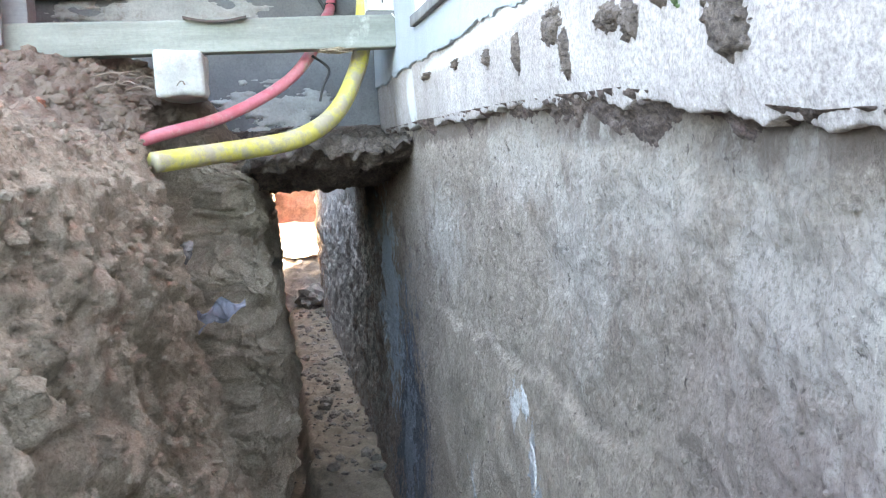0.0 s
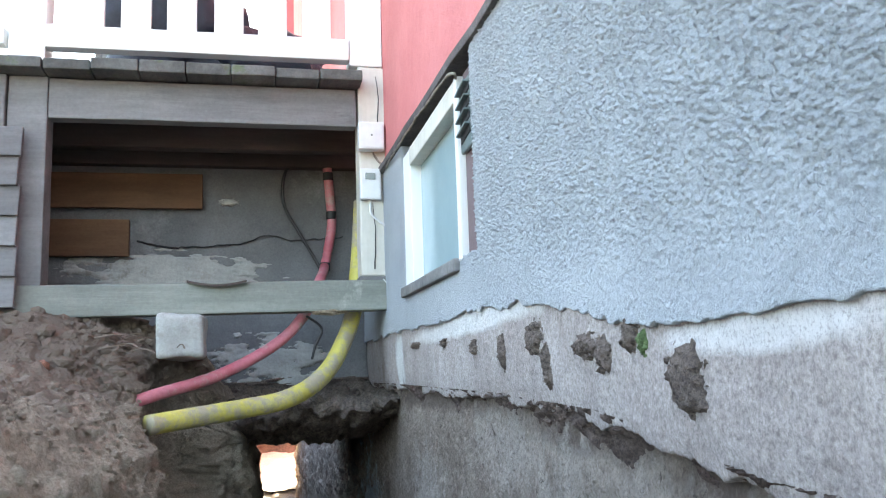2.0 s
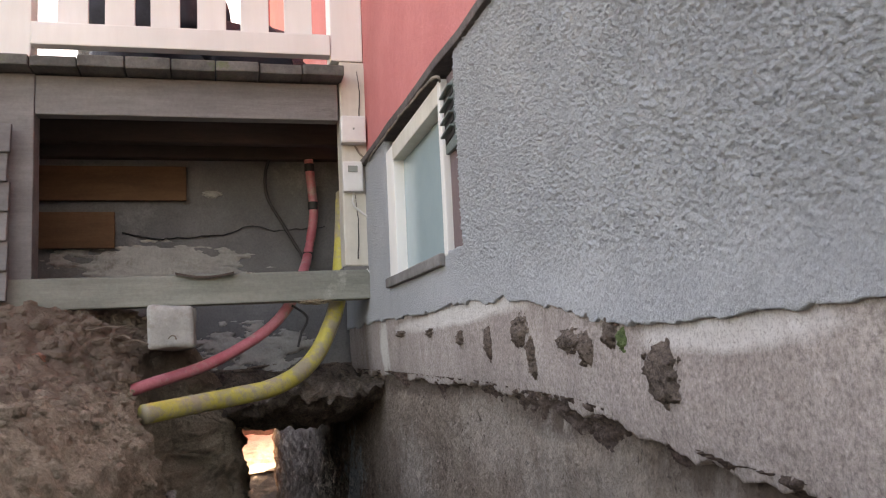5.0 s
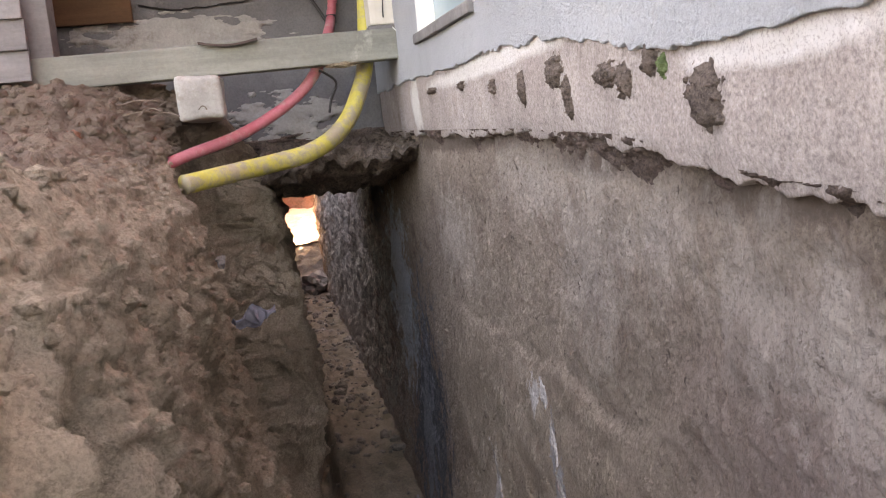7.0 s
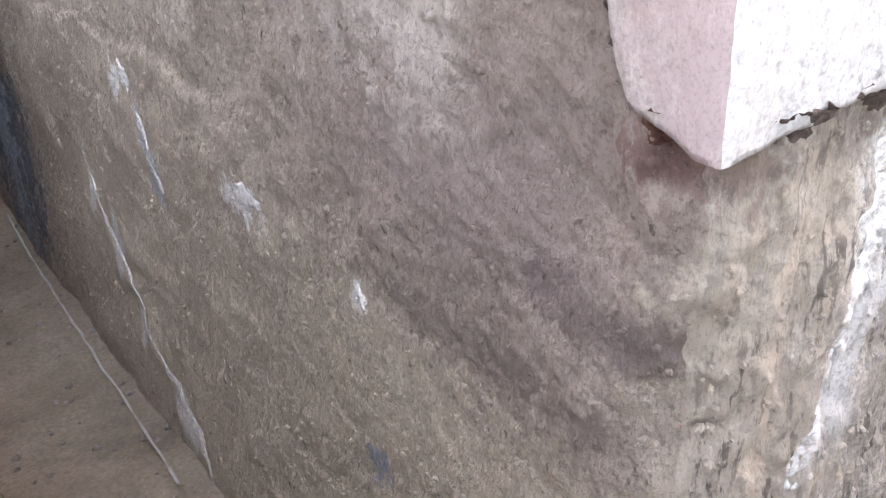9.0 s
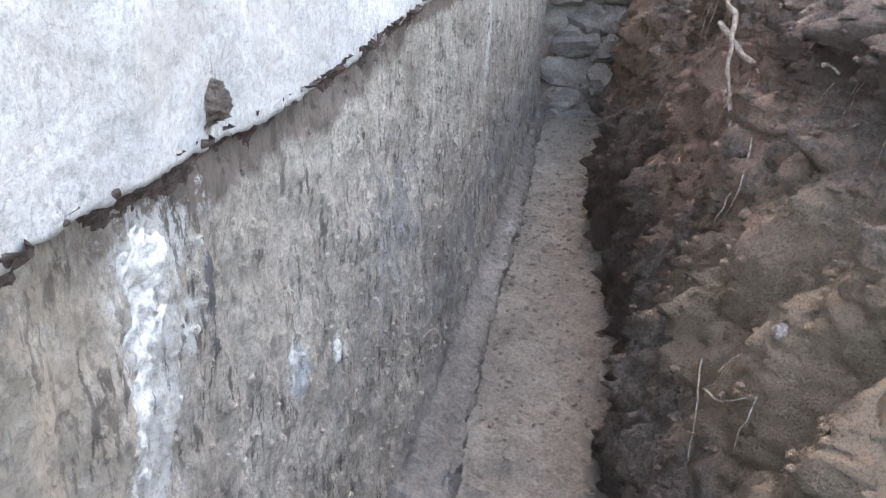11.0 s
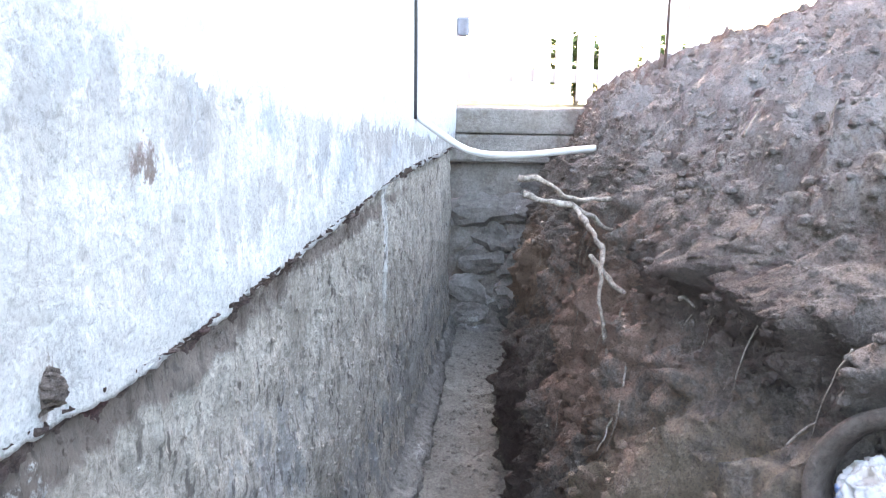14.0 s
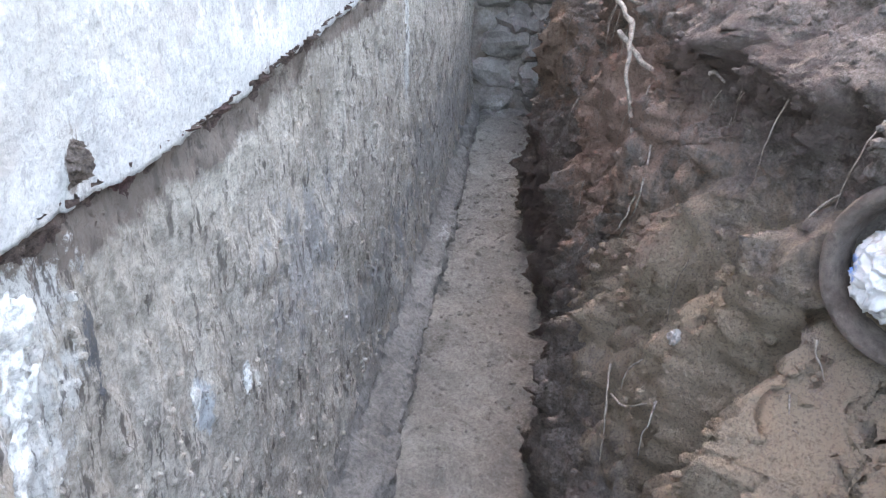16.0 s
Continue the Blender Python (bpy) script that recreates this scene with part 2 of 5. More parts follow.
M = {
    "twig_bark": surface("twig_bark", (0.16, 0.12, 0.095), (0.27, 0.215, 0.175), 30, bump=0.4, grain=120, depth=0.002, fleck=0.4),
    "cap_concrete": surface("cap_concrete", (0.24, 0.215, 0.195), (0.40, 0.37, 0.345), 6, bump=0.8, grain=90, stain=(0.19, 0.155, 0.13), stain_scale=4, stain_at=0.53, fleck=0.5),
    "south_paint": surface("south_paint", (0.60, 0.615, 0.63), (0.72, 0.73, 0.745), 6, bump=0.8, grain=110, stain=(0.50, 0.49, 0.48), stain_scale=5, stain_at=0.60, depth=0.005, fleck=0.3),
    # paler than render_band, partly to paint the better lit south face
    "render_south": surface("render_south", (0.55, 0.535, 0.52), (0.79, 0.78, 0.765), 7, (1, 1, 0.8), bump=0.9, grain=110, stain=(0.43, 0.405, 0.39), stain_scale=6, stain_at=0.60, depth=0.008, fleck=0.35, spots=SOUTH_BAND_SPOTS,
                            dashes=((1, 1, 0.55), 46, 0.40, (0.30, 0.285, 0.28))),
    "clay_south": surface("clay_south", (0.48, 0.415, 0.355), (0.74, 0.665, 0.58), 8, (1, 1, 0.3), bump=1.0, grain=120, stain=(0.33, 0.275, 0.225), stain_scale=4, stain_at=0.57, stain_stretch=(1, 1, 0.4), depth=0.014, fleck=0.7, spots=SOUTH_SPOTS,
                          dashes=((1, 1, 0.2), 95, 0.475, (0.12, 0.10, 0.09))),
    "clay_smear": surface("clay_smear", (0.285, 0.225, 0.165), (0.37, 0.30, 0.225), 3, bump=0.7, grain=110, stain=(0.22, 0.18, 0.14), stain_scale=3, stain_at=0.57, depth=0.005),
    "rust_soil": surface("rust_soil", (0.13, 0.05, 0.04), (0.24, 0.11, 0.085), 20, bump=1.0, grain=160, depth=0.008),
    "rust_clod": surface("rust_clod", (0.13, 0.095, 0.085), (0.25, 0.185, 0.165), 24, bump=1.0, grain=170, depth=0.008, stain=(0.16, 0.085, 0.085), stain_scale=9, stain_at=0.55),
    "clod": surface("clod", (0.17, 0.13, 0.115), (0.31, 0.245, 0.215), 24, bump=1.0, grain=190, depth=0.008),
    "soil_tan": surface("soil_tan", (0.42, 0.335, 0.25), (0.65, 0.54, 0.42), 5, bump=1.0, grain=150, stain=(0.28, 0.21, 0.155), stain_scale=3, stain_at=0.56, depth=0.014, fleck=0.5, spots=TAN_SPOTS),
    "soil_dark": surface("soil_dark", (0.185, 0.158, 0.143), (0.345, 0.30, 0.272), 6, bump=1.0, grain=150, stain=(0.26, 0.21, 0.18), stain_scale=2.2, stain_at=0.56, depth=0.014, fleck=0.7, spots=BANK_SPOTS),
    "soil_brown": surface("soil_brown", (0.115, 0.092, 0.078), (0.25, 0.20, 0.168), 14, bump=0.9, grain=120, rough=0.8, depth=0.01),
    "soil_orange": surface("soil_orange", (0.105, 0.095, 0.075), (0.165, 0.15, 0.122), 5, bump=0.8, grain=40, fleck=0.6),
    "floor_soil": surface("floor_soil", (0.22, 0.20, 0.18), (0.37, 0.34, 0.305), 7, bump=1.0, grain=120, stain=(0.155, 0.135, 0.118), stain_scale=5, stain_at=0.56, fleck=0.6, depth=0.008),
    "floor_mud": surface("floor_mud", (0.215, 0.178, 0.138), (0.325, 0.275, 0.218), 5, bump=0.8, grain=90, stain=(0.165, 0.138, 0.11), stain_scale=3, fleck=0.5),
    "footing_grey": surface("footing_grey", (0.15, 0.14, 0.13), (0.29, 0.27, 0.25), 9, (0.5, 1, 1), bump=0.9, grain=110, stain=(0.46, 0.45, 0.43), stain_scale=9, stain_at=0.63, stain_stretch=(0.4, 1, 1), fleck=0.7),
    # pale tone stands in for sunlight on the far floor
    "sunlit_sand": surface("sunlit_sand", (0.55, 0.50, 0.42), (0.72, 0.67, 0.58), 5, bump=0.7, grain=60, fleck=0.4),
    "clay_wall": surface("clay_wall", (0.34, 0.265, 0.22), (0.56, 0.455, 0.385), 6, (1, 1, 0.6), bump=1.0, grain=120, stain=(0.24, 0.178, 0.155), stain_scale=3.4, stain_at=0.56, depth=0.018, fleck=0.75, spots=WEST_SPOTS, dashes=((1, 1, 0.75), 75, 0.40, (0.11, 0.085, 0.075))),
    "render_band": surface("render_band", (0.36, 0.305, 0.29), (0.53, 0.475, 0.455), 7, (1, 1, 0.5), bump=0.8, grain=170, stain=(0.30, 0.235, 0.215), stain_scale=5, stain_at=0.57, stain_stretch=(1, 1, 0.5), depth=0.004, fleck=0.8, spots=BAND_SPOTS),
    "roughcast": surface("roughcast", (0.44, 0.47, 0.505), (0.52, 0.55, 0.585), 5, bump=0.8, grain=380, depth=0.006, stain=(0.37, 0.395, 0.42), stain_scale=3, stain_at=0.6, speck=(0.52, 0.55, 0.58), fleck=0.35),
    "red_paint": surface("red_paint", (0.60, 0.19, 0.19), (0.68, 0.24, 0.235), 4, bump=0.5, grain=110, speck=(0.66, 0.22, 0.22), fleck=0.12),
    "grey_plaster": surface("grey_plaster", (0.15, 0.15, 0.155), (0.23, 0.23, 0.235), 4, bump=0.5, grain=140, stain=(0.29, 0.29, 0.29), stain_scale=2.6, stain_at=0.60, fleck=0.35),
    "grey_wood": surface("grey_wood", (0.14, 0.135, 0.135), (0.25, 0.245, 0.245), 12, (0.12, 1, 1), bump=0.5, grain=90, rough=0.8, depth=0.003, vary=0.15, fleck=0.2, stain=(0.10, 0.095, 0.09), stain_scale=6, stain_at=0.58, stain_stretch=(0.3, 1, 1)),
    "green_wood": surface("green_wood", (0.17, 0.175, 0.155), (0.30, 0.31, 0.275), 12, (0.12, 1, 1), bump=0.5, grain=90, rough=0.8, depth=0.003, stain=(0.40, 0.41, 0.36), stain_scale=5, stain_at=0.62, fleck=0.2),
    "brown_wood": surface("brown_wood", (0.11, 0.055, 0.03), (0.23, 0.125, 0.07), 10, (0.15, 1, 1), bump=0.4, grain=80, rough=0.7, depth=0.002, vary=0.15, fleck=0.2),
    "dark_wood": surface("dark_wood", (0.06, 0.045, 0.04), (0.12, 0.09, 0.08), 10, (0.15, 1, 1), bump=0.3, grain=80, rough=0.8, depth=0.002, fleck=0.12),
    "deck_wood": surface("deck_wood", (0.09, 0.09, 0.085), (0.19, 0.19, 0.18), 14, (1, 0.2, 1), bump=0.4, grain=80, rough=0.8, depth=0.003, stain=(0.10, 0.13, 0.06), stain_scale=6, vary=0.15, fleck=0.3),
    "white_paint": surface("white_paint", (0.78, 0.78, 0.76), (0.87, 0.87, 0.855), 9, (1, 1, 0.15), bump=0.2, grain=60, rough=0.5, depth=0.002, fleck=0.0),
    "cream_paint": surface("cream_paint", (0.60, 0.57, 0.50), (0.74, 0.71, 0.64), 10, (1, 1, 0.12), bump=0.3, grain=50, rough=0.6, depth=0.002, stain=(0.40, 0.36, 0.30), stain_scale=9, stain_at=0.68, fleck=0.12),
    "white_plastic": surface("white_plastic", (0.66, 0.66, 0.65), (0.74, 0.74, 0.73), 20, bump=0.0, rough=0.4, fleck=0.0),
    "yellow_pipe": surface("yellow_pipe", (0.50, 0.43, 0.075), (0.64, 0.56, 0.15), 8, bump=0.15, grain=70, rough=0.5, stain=(0.36, 0.31, 0.22), stain_scale=11, stain_at=0.475, depth=0.001, fleck=0.25),
    "red_pipe": surface("red_pipe", (0.60, 0.13, 0.17), (0.72, 0.30, 0.34), 9, bump=0.1, grain=70, rough=0.5, stain=(0.50, 0.34, 0.31), stain_scale=15, stain_at=0.54, depth=0.001, fleck=0.2),
    "concrete": surface("concrete", (0.36, 0.355, 0.34), (0.52, 0.515, 0.49), 9, bump=0.4, grain=100, stain=(0.27, 0.25, 0.22), stain_scale=8, fleck=0.3),
    "stone": surface("stone", (0.23, 0.21, 0.195), (0.40, 0.37, 0.35), 11, bump=0.8, grain=90, vary=0.35, stain=(0.56, 0.54, 0.52), stain_scale=6, stain_at=0.62, fleck=0.5),
    "lime": surface("lime", (0.58, 0.55, 0.51), (0.74, 0.72, 0.69), 14, bump=0.5, grain=120, stain=(0.36, 0.31, 0.27), stain_scale=16, stain_at=0.60),
    "root": surface("root", (0.24, 0.20, 0.17), (0.42, 0.37, 0.325), 30, bump=0.5, grain=120, depth=0.002),
    "clay_pipe": surface("clay_pipe", (0.10, 0.08, 0.07), (0.21, 0.175, 0.155), 16, bump=0.8, grain=80, rough=0.8, stain=(0.36, 0.32, 0.29), stain_scale=7, stain_at=0.58, fleck=0.6),
    "bag": surface("bag", (0.52, 0.53, 0.54), (0.70, 0.70, 0.70), 14, bump=0.2, rough=0.4, grain=30, fleck=0.0, spots=[("x", 0.606, -0.286, 0.022, 0.013, (0.06, 0.22, 0.60), 1.2), ("x", 0.575, -0.25, 0.02, 0.008, (0.40, 0.36, 0.32), 1.2)]),
    "sack": surface("sack", (0.015, 0.02, 0.035), (0.04, 0.05, 0.08), 12, bump=0.4, rough=0.3, grain=30, fleck=0.12),
    "red_cloth": surface("red_cloth", (0.35, 0.03, 0.05), (0.5, 0.06, 0.08), 12, bump=0.3, grain=40, fleck=0.12),
    "brick_red": surface("brick_red", (0.30, 0.13, 0.09), (0.42, 0.21, 0.15), 20, bump=0.5, grain=90),
    "rag": surface("rag", (0.20, 0.20, 0.24), (0.36, 0.36, 0.42), 20, bump=0.4, grain=60, rough=0.6, fleck=0.12),
    "purple_panel": surface("purple_panel", (0.16, 0.115, 0.12), (0.22, 0.16, 0.165), 9, (1, 1, 0.2), bump=0.2, grain=60, rough=0.7, fleck=0.12),
    "vent_paint": surface("vent_paint", (0.12, 0.16, 0.16), (0.2, 0.25, 0.25), 14, bump=0.2, grain=60, rough=0.5, fleck=0.12),
    "black_rubber": plain("black_rubber", (0.02, 0.02, 0.022), 0.5),
    "display": plain("display", (0.25, 0.28, 0.26), 0.25),
    "flashing": surface("flashing", (0.07, 0.06, 0.06), (0.16, 0.14, 0.135), 20, bump=0.4, grain=80, rough=0.7, fleck=0.12),
    # frosted glass; the blue-grey base also paints the pane's reflection
    "frosted_pane": surface("frosted_pane", (0.30, 0.42, 0.45), (0.36, 0.49, 0.52), 3, bump=0.0, rough=0.18, grain=40, fleck=0.0),
    "moss": surface("moss", (0.09, 0.14, 0.06), (0.2, 0.27, 0.13), 30, bump=0.7, grain=150),
    "foliage": surface("foliage", (0.05, 0.09, 0.03), (0.11, 0.16, 0.06), 20, bump=0.0, grain=60),
    "grass_ground": surface("grass_ground", (0.10, 0.09, 0.05), (0.16, 0.15, 0.08), 3, bump=0.7, grain=60),
}


# ---- tools for building ----
def part(name, bm, material, parent=None, label="", smooth=False):
    me = bpy.data.meshes.new(name)
    bm.normal_update()
    bm.to_mesh(me)
    bm.free()
    me.materials.append(M[material])
    if smooth:
        me.polygons.foreach_set("use_smooth", [True] * len(me.polygons))
    ob = new(name, me)
    if parent is not None:
        ob.parent = parent
    if label:
        ob["label"] = label
    return ob


def empty(name, label, category, group="", kind="", at=(0, 0, 0)):
    ob = new(name)
    ob.location = at
    ob.empty_display_size = 0.05
    return tagged(ob, label, category, group, kind)


def box(x0, x1, y0, y1, z0, z1, bevel=0.004, rough=0.0, cuts=0):
    """A box with bevelled, slightly uneven edges."""
    bm = bmesh.new()
    bmesh.ops.create_cube(bm, size=1, matrix=Matrix.LocRotScale(((x0 + x1) / 2, (y0 + y1) / 2, (z0 + z1) / 2), None, (x1 - x0, y1 - y0, z1 - z0)))
    if cuts:
        bmesh.ops.subdivide_edges(bm, edges=bm.edges[:], cuts=cuts, use_grid_fill=True)
    if bevel:
        sharp = [e for e in bm.edges if len(e.link_faces) == 2 and e.calc_face_angle(0) > 0.5]
        bmesh.ops.bevel(bm, geom=sharp, offset=bevel, segments=2, affect="EDGES", profile=0.6)
    if rough:
        for v in bm.verts:
            v.co += noise.noise_vector(v.co * 14 + Vector((3, 1, 7))) * rough
    return bm


def fbm(p, scale, octaves=4):
    return noise.fractal(Vector(p) * scale, 0.9, 2.1, octaves)


def sheet(place, nu, nv, keep=None):
    """A grid of place(u, v), u and v from 0 to 1; keep(u, v) leaves out cells."""
    bm = bmesh.new()
    rows = [[bm.verts.new(place(i / nu, j / nv)) for j in range(nv + 1)] for i in range(nu + 1)]
    for i in range(nu):
        for j in range(nv):
            if keep is None or keep((i + 0.5) / nu, (j + 0.5) / nv):
                bm.faces.new((rows[i][j], rows[i + 1][j], rows[i + 1][j + 1], rows[i][j + 1]))
    loose = [v for v in bm.verts if not v.link_faces]
    bmesh.ops.delete(bm, geom=loose, context="VERTS")
    return bm


def solid(bm, offset, skip=None):
    """Gives a sheet thickness: its border, but for edges that skip(middle) names, goes back by offset."""
    border = [e for e in bm.edges if len(e.link_faces) == 1 and not (skip and skip((e.verts[0].co + e.verts[1].co) / 2))]
    made = bmesh.ops.extrude_edge_only(bm, edges=border)
    for v in [g for g in made["geom"] if isinstance(g, bmesh.types.BMVert)]:
        v.co += Vector(offset)
    return bm


def lerp(table, t):
    """A value from a short table of (place, value)."""
    if t <= table[0][0]:
        return table[0][1]
    for (a, va), (b, vb) in zip(table, table[1:]):
        if t <= b:
            k = (t - a) / (b - a)
            return va + (vb - va) * k
    return table[-1][1]


def along(points, t):
    """A point of a smooth line through points, t from 0 to 1."""
    n = len(points) - 1
    i = min(int(t * n), n - 1)
    k = t * n - i
    p = [Vector(points[max(0, min(n, i + d))]) for d in (-1, 0, 1, 2)]
    return 0.5 * (2 * p[1] + (p[2] - p[0]) * k + (2 * p[0] - 5 * p[1] + 4 * p[2] - p[3]) * k * k + (3 * p[1] - p[0] - 3 * p[2] + p[3]) * k ** 3)


def tube(points, radius, steps=40, sides=12, thin=1.0, wobble=0.0, hollow=False):
    """A round tube along points; thin: the end's radius as a share of the start's."""
    bm = bmesh.new()
    rings, up = [], Vector((0.13, 0.2, 1)).normalized()
    for i in range(steps + 1):
        t = i / steps
        p = along(points, t)
        way = (along(points, min(1, t + 0.01)) - along(points, max(0, t - 0.01))).normalized()
        side = way.cross(up)
        side = side.normalized() if side.length > 1e-3 else Vector((1, 0, 0))
        over = side.cross(way)
        r = radius * (1 + (thin - 1) * t)
        ring = []
        for k in range(sides):
            a = k / sides * math.tau
            q = p + (side * math.cos(a) + over * math.sin(a)) * r
            if wobble:
                q += noise.noise_vector(q * 40) * wobble
            ring.append(bm.verts.new(q))
        rings.append(ring)
    for a, b in zip(rings, rings[1:]):
        for k in range(sides):
            bm.faces.new((a[k], a[(k + 1) % sides], b[(k + 1) % sides], b[k]))
    if not hollow:
        bm.faces.new(rings[0][::-1])
        bm.faces.new(rings[-1])
    return bm


def lump(centre, size, seed=0, level=3, rough=0.35, scale=2.0, flat=None):
    """A stone or clod: an icosphere pushed in and out by noise."""
    bm = bmesh.new()
    bmesh.ops.create_icosphere(bm, subdivisions=level, radius=1)
    off = Vector((seed * 1.7, seed * 0.9, seed * 2.3))
    for v in bm.verts:
        k = 1 + rough * noise.fractal(v.co * scale + off, 0.8, 2.0, 4)
        v.co = Vector(centre) + Vector((v.co.x * size[0], v.co.y * size[1], v.co.z * size[2])) * k
    return bm


# ---- ground: soil banks and trench floors ----
def bank_profile(points, k):
    """A place on a polyline of (out, z), k from 0 at the toe to 1 at the far end, closer steps near the trench."""
    n = len(points) - 1
    i = min(int(k * n), n - 1)
    f = k * n - i
    return points[i][0] + (points[i + 1][0] - points[i][0]) * f, points[i][1] + (points[i + 1][1] - points[i][1]) * f


WEST_NEAR = [(-0.42, -1.32), (-0.46, -1.0), (-0.50, -0.75), (-0.545, -0.55), (-0.605, -0.35), (-0.622, -0.12), (-0.64, 0.01), (-0.75, 0.10), (-0.95, 0.18), (-1.5, 0.26), (-3.0, 0.3), (-60, 0.25)]
WEST_FAR = [(-0.42, -1.32), (-0.41, -1.0), (-0.375, -0.75), (-0.375, -0.55), (-0.39, -0.3), (-0.415, -0.10), (-0.43, 0.02), (-0.50, 0.06), (-0.80, 0.17), (-1.5, 0.26), (-3.0, 0.3), (-60, 0.25)]
PIPE_AT, PIPE_AXIS = Vector((0.560, -0.780, -0.281)), Vector((-0.80, 0.58, 0.15)).normalized()


def crumbs(p, scale):
    """Crumbly relief: rounded lumps with sharp gaps between them."""
    d = noise.voronoi(p * scale)[0]
    return min(1.0, d[1] - d[0])


def blocks(p, scale):
    """Broken faces: one offset for each fracture cell."""
    return noise.noise(noise.voronoi(p * scale)[1][0] * 5.3)


def grit(p, scale, octaves=5):
    return noise.fractal(p * scale, 0.45, 2.1, octaves)


def west_y(u):
    return lerp([(0, -1.6), (0.1, -0.6), (0.62, 2.35), (0.74, 2.47), (0.84, 3.0), (1, 10.0)], u)


def west_bank(u, v):
    y = west_y(u)
    a, b = bank_profile(WEST_NEAR, v), bank_profile(WEST_FAR, v)
    k = min(1, max(0, (y + 0.04 * fbm((0, y, v * 3), 3) - 2.38) / 0.05))
    x, z = a[0] + (b[0] - a[0]) * k, a[1] + (b[1] - a[1]) * k
    # bank drawn back out of view so more sky lights the trench
    x -= 1.2 * min(1, max(0, (0.05 - y) / 0.6)) ** 2
    p = Vector((x, y, z))
    top = min(1, max(0, (v - 0.5) / 0.1))
    if top < 1 and 2.0 < y < 2.39:
        p.x -= 0.09 * (1 - top) * min(1, (y - 2.0) / 0.04)
    q = Vector((p.x, p.y, p.z * 0.6))
    rough = fbm(p, 2.2, 3) * 0.035 + blocks(q, 9) * 0.018 + grit(p, 9) * 0.024 + (crumbs(p, 15) - 0.4) * 0.022 + (crumbs(p, 42) - 0.4) * 0.014
    cleft = max(0, fbm((p.x * 3, p.y * 7, p.z * 1.6), 1.0, 4) - 0.25) * 0.10
    rough += grit(Vector((p.x, p.y * 2.4, p.z * 0.4)), 8, 4) * 0.010 * (1 - top)
    far = 0.8 if k > 0.5 else 1.0
    if 0 < k < 1:
        p.y += rough * 1.2 * (1 - top)
    p.x += (rough * 1.1 - cleft) * (1 - top) * far + fbm(p, 7, 3) * 0.02 * top
    p.z += rough * top * 0.9 + fbm(p + Vector((9, 0, 0)), 5, 3) * 0.015
    p.x -= 0.07 * math.exp(-((y - 0.33) / 0.03) ** 2 - ((p.z - 0.0) / 0.022) ** 2)
    rise = lerp([(1.5, 0.0), (2.05, 0.03), (2.15, 0.12), (2.25, 0.17), (2.35, 0.20), (2.8, 0.20)], y) * min(1, max(0, (-x - 0.42) / 0.18))
    p.z += (rise + 0.06 * math.exp(-((y - 0.6) / 0.7) ** 2)) * top
    return p


def south_profile(x):
    """The bank across the trench from the other house wall; it leans back more near the corner."""
    near = [(-0.40, -1.25), (-0.42, -0.95), (-0.50, -0.7), (-0.58, -0.5), (-0.68, -0.3), (-0.84, -0.14), (-1.08, 0.03), (-1.4, 0.24), (-2.2, 0.55), (-3.5, 0.5), (-60, 0.1)]
    mid = [(-0.40, -1.15), (-0.405, -0.85), (-0.44, -0.65), (-0.48, -0.45), (-0.53, -0.25), (-0.60, -0.08), (-0.80, 0.10), (-1.2, 0.32), (-2.0, 0.58), (-3.5, 0.5), (-60, 0.1)]
    far = [(-0.29, -1.05), (-0.295, -0.85), (-0.32, -0.6), (-0.36, -0.38), (-0.42, -0.2), (-0.49, -0.08), (-0.56, 0.05), (-0.85, 0.22), (-1.5, 0.45), (-3.5, 0.4), (-60, 0.1)]
    if x < 1.3:
        k, a, b = min(1, max(0, (x - 0.5) / 0.8)), near, mid
    else:
        k, a, b = min(1, (x - 1.3) / 1.1), mid, far
    return [(p[0] + (q[0] - p[0]) * k, p[1] + (q[1] - p[1]) * k) for p, q in zip(a, b)]


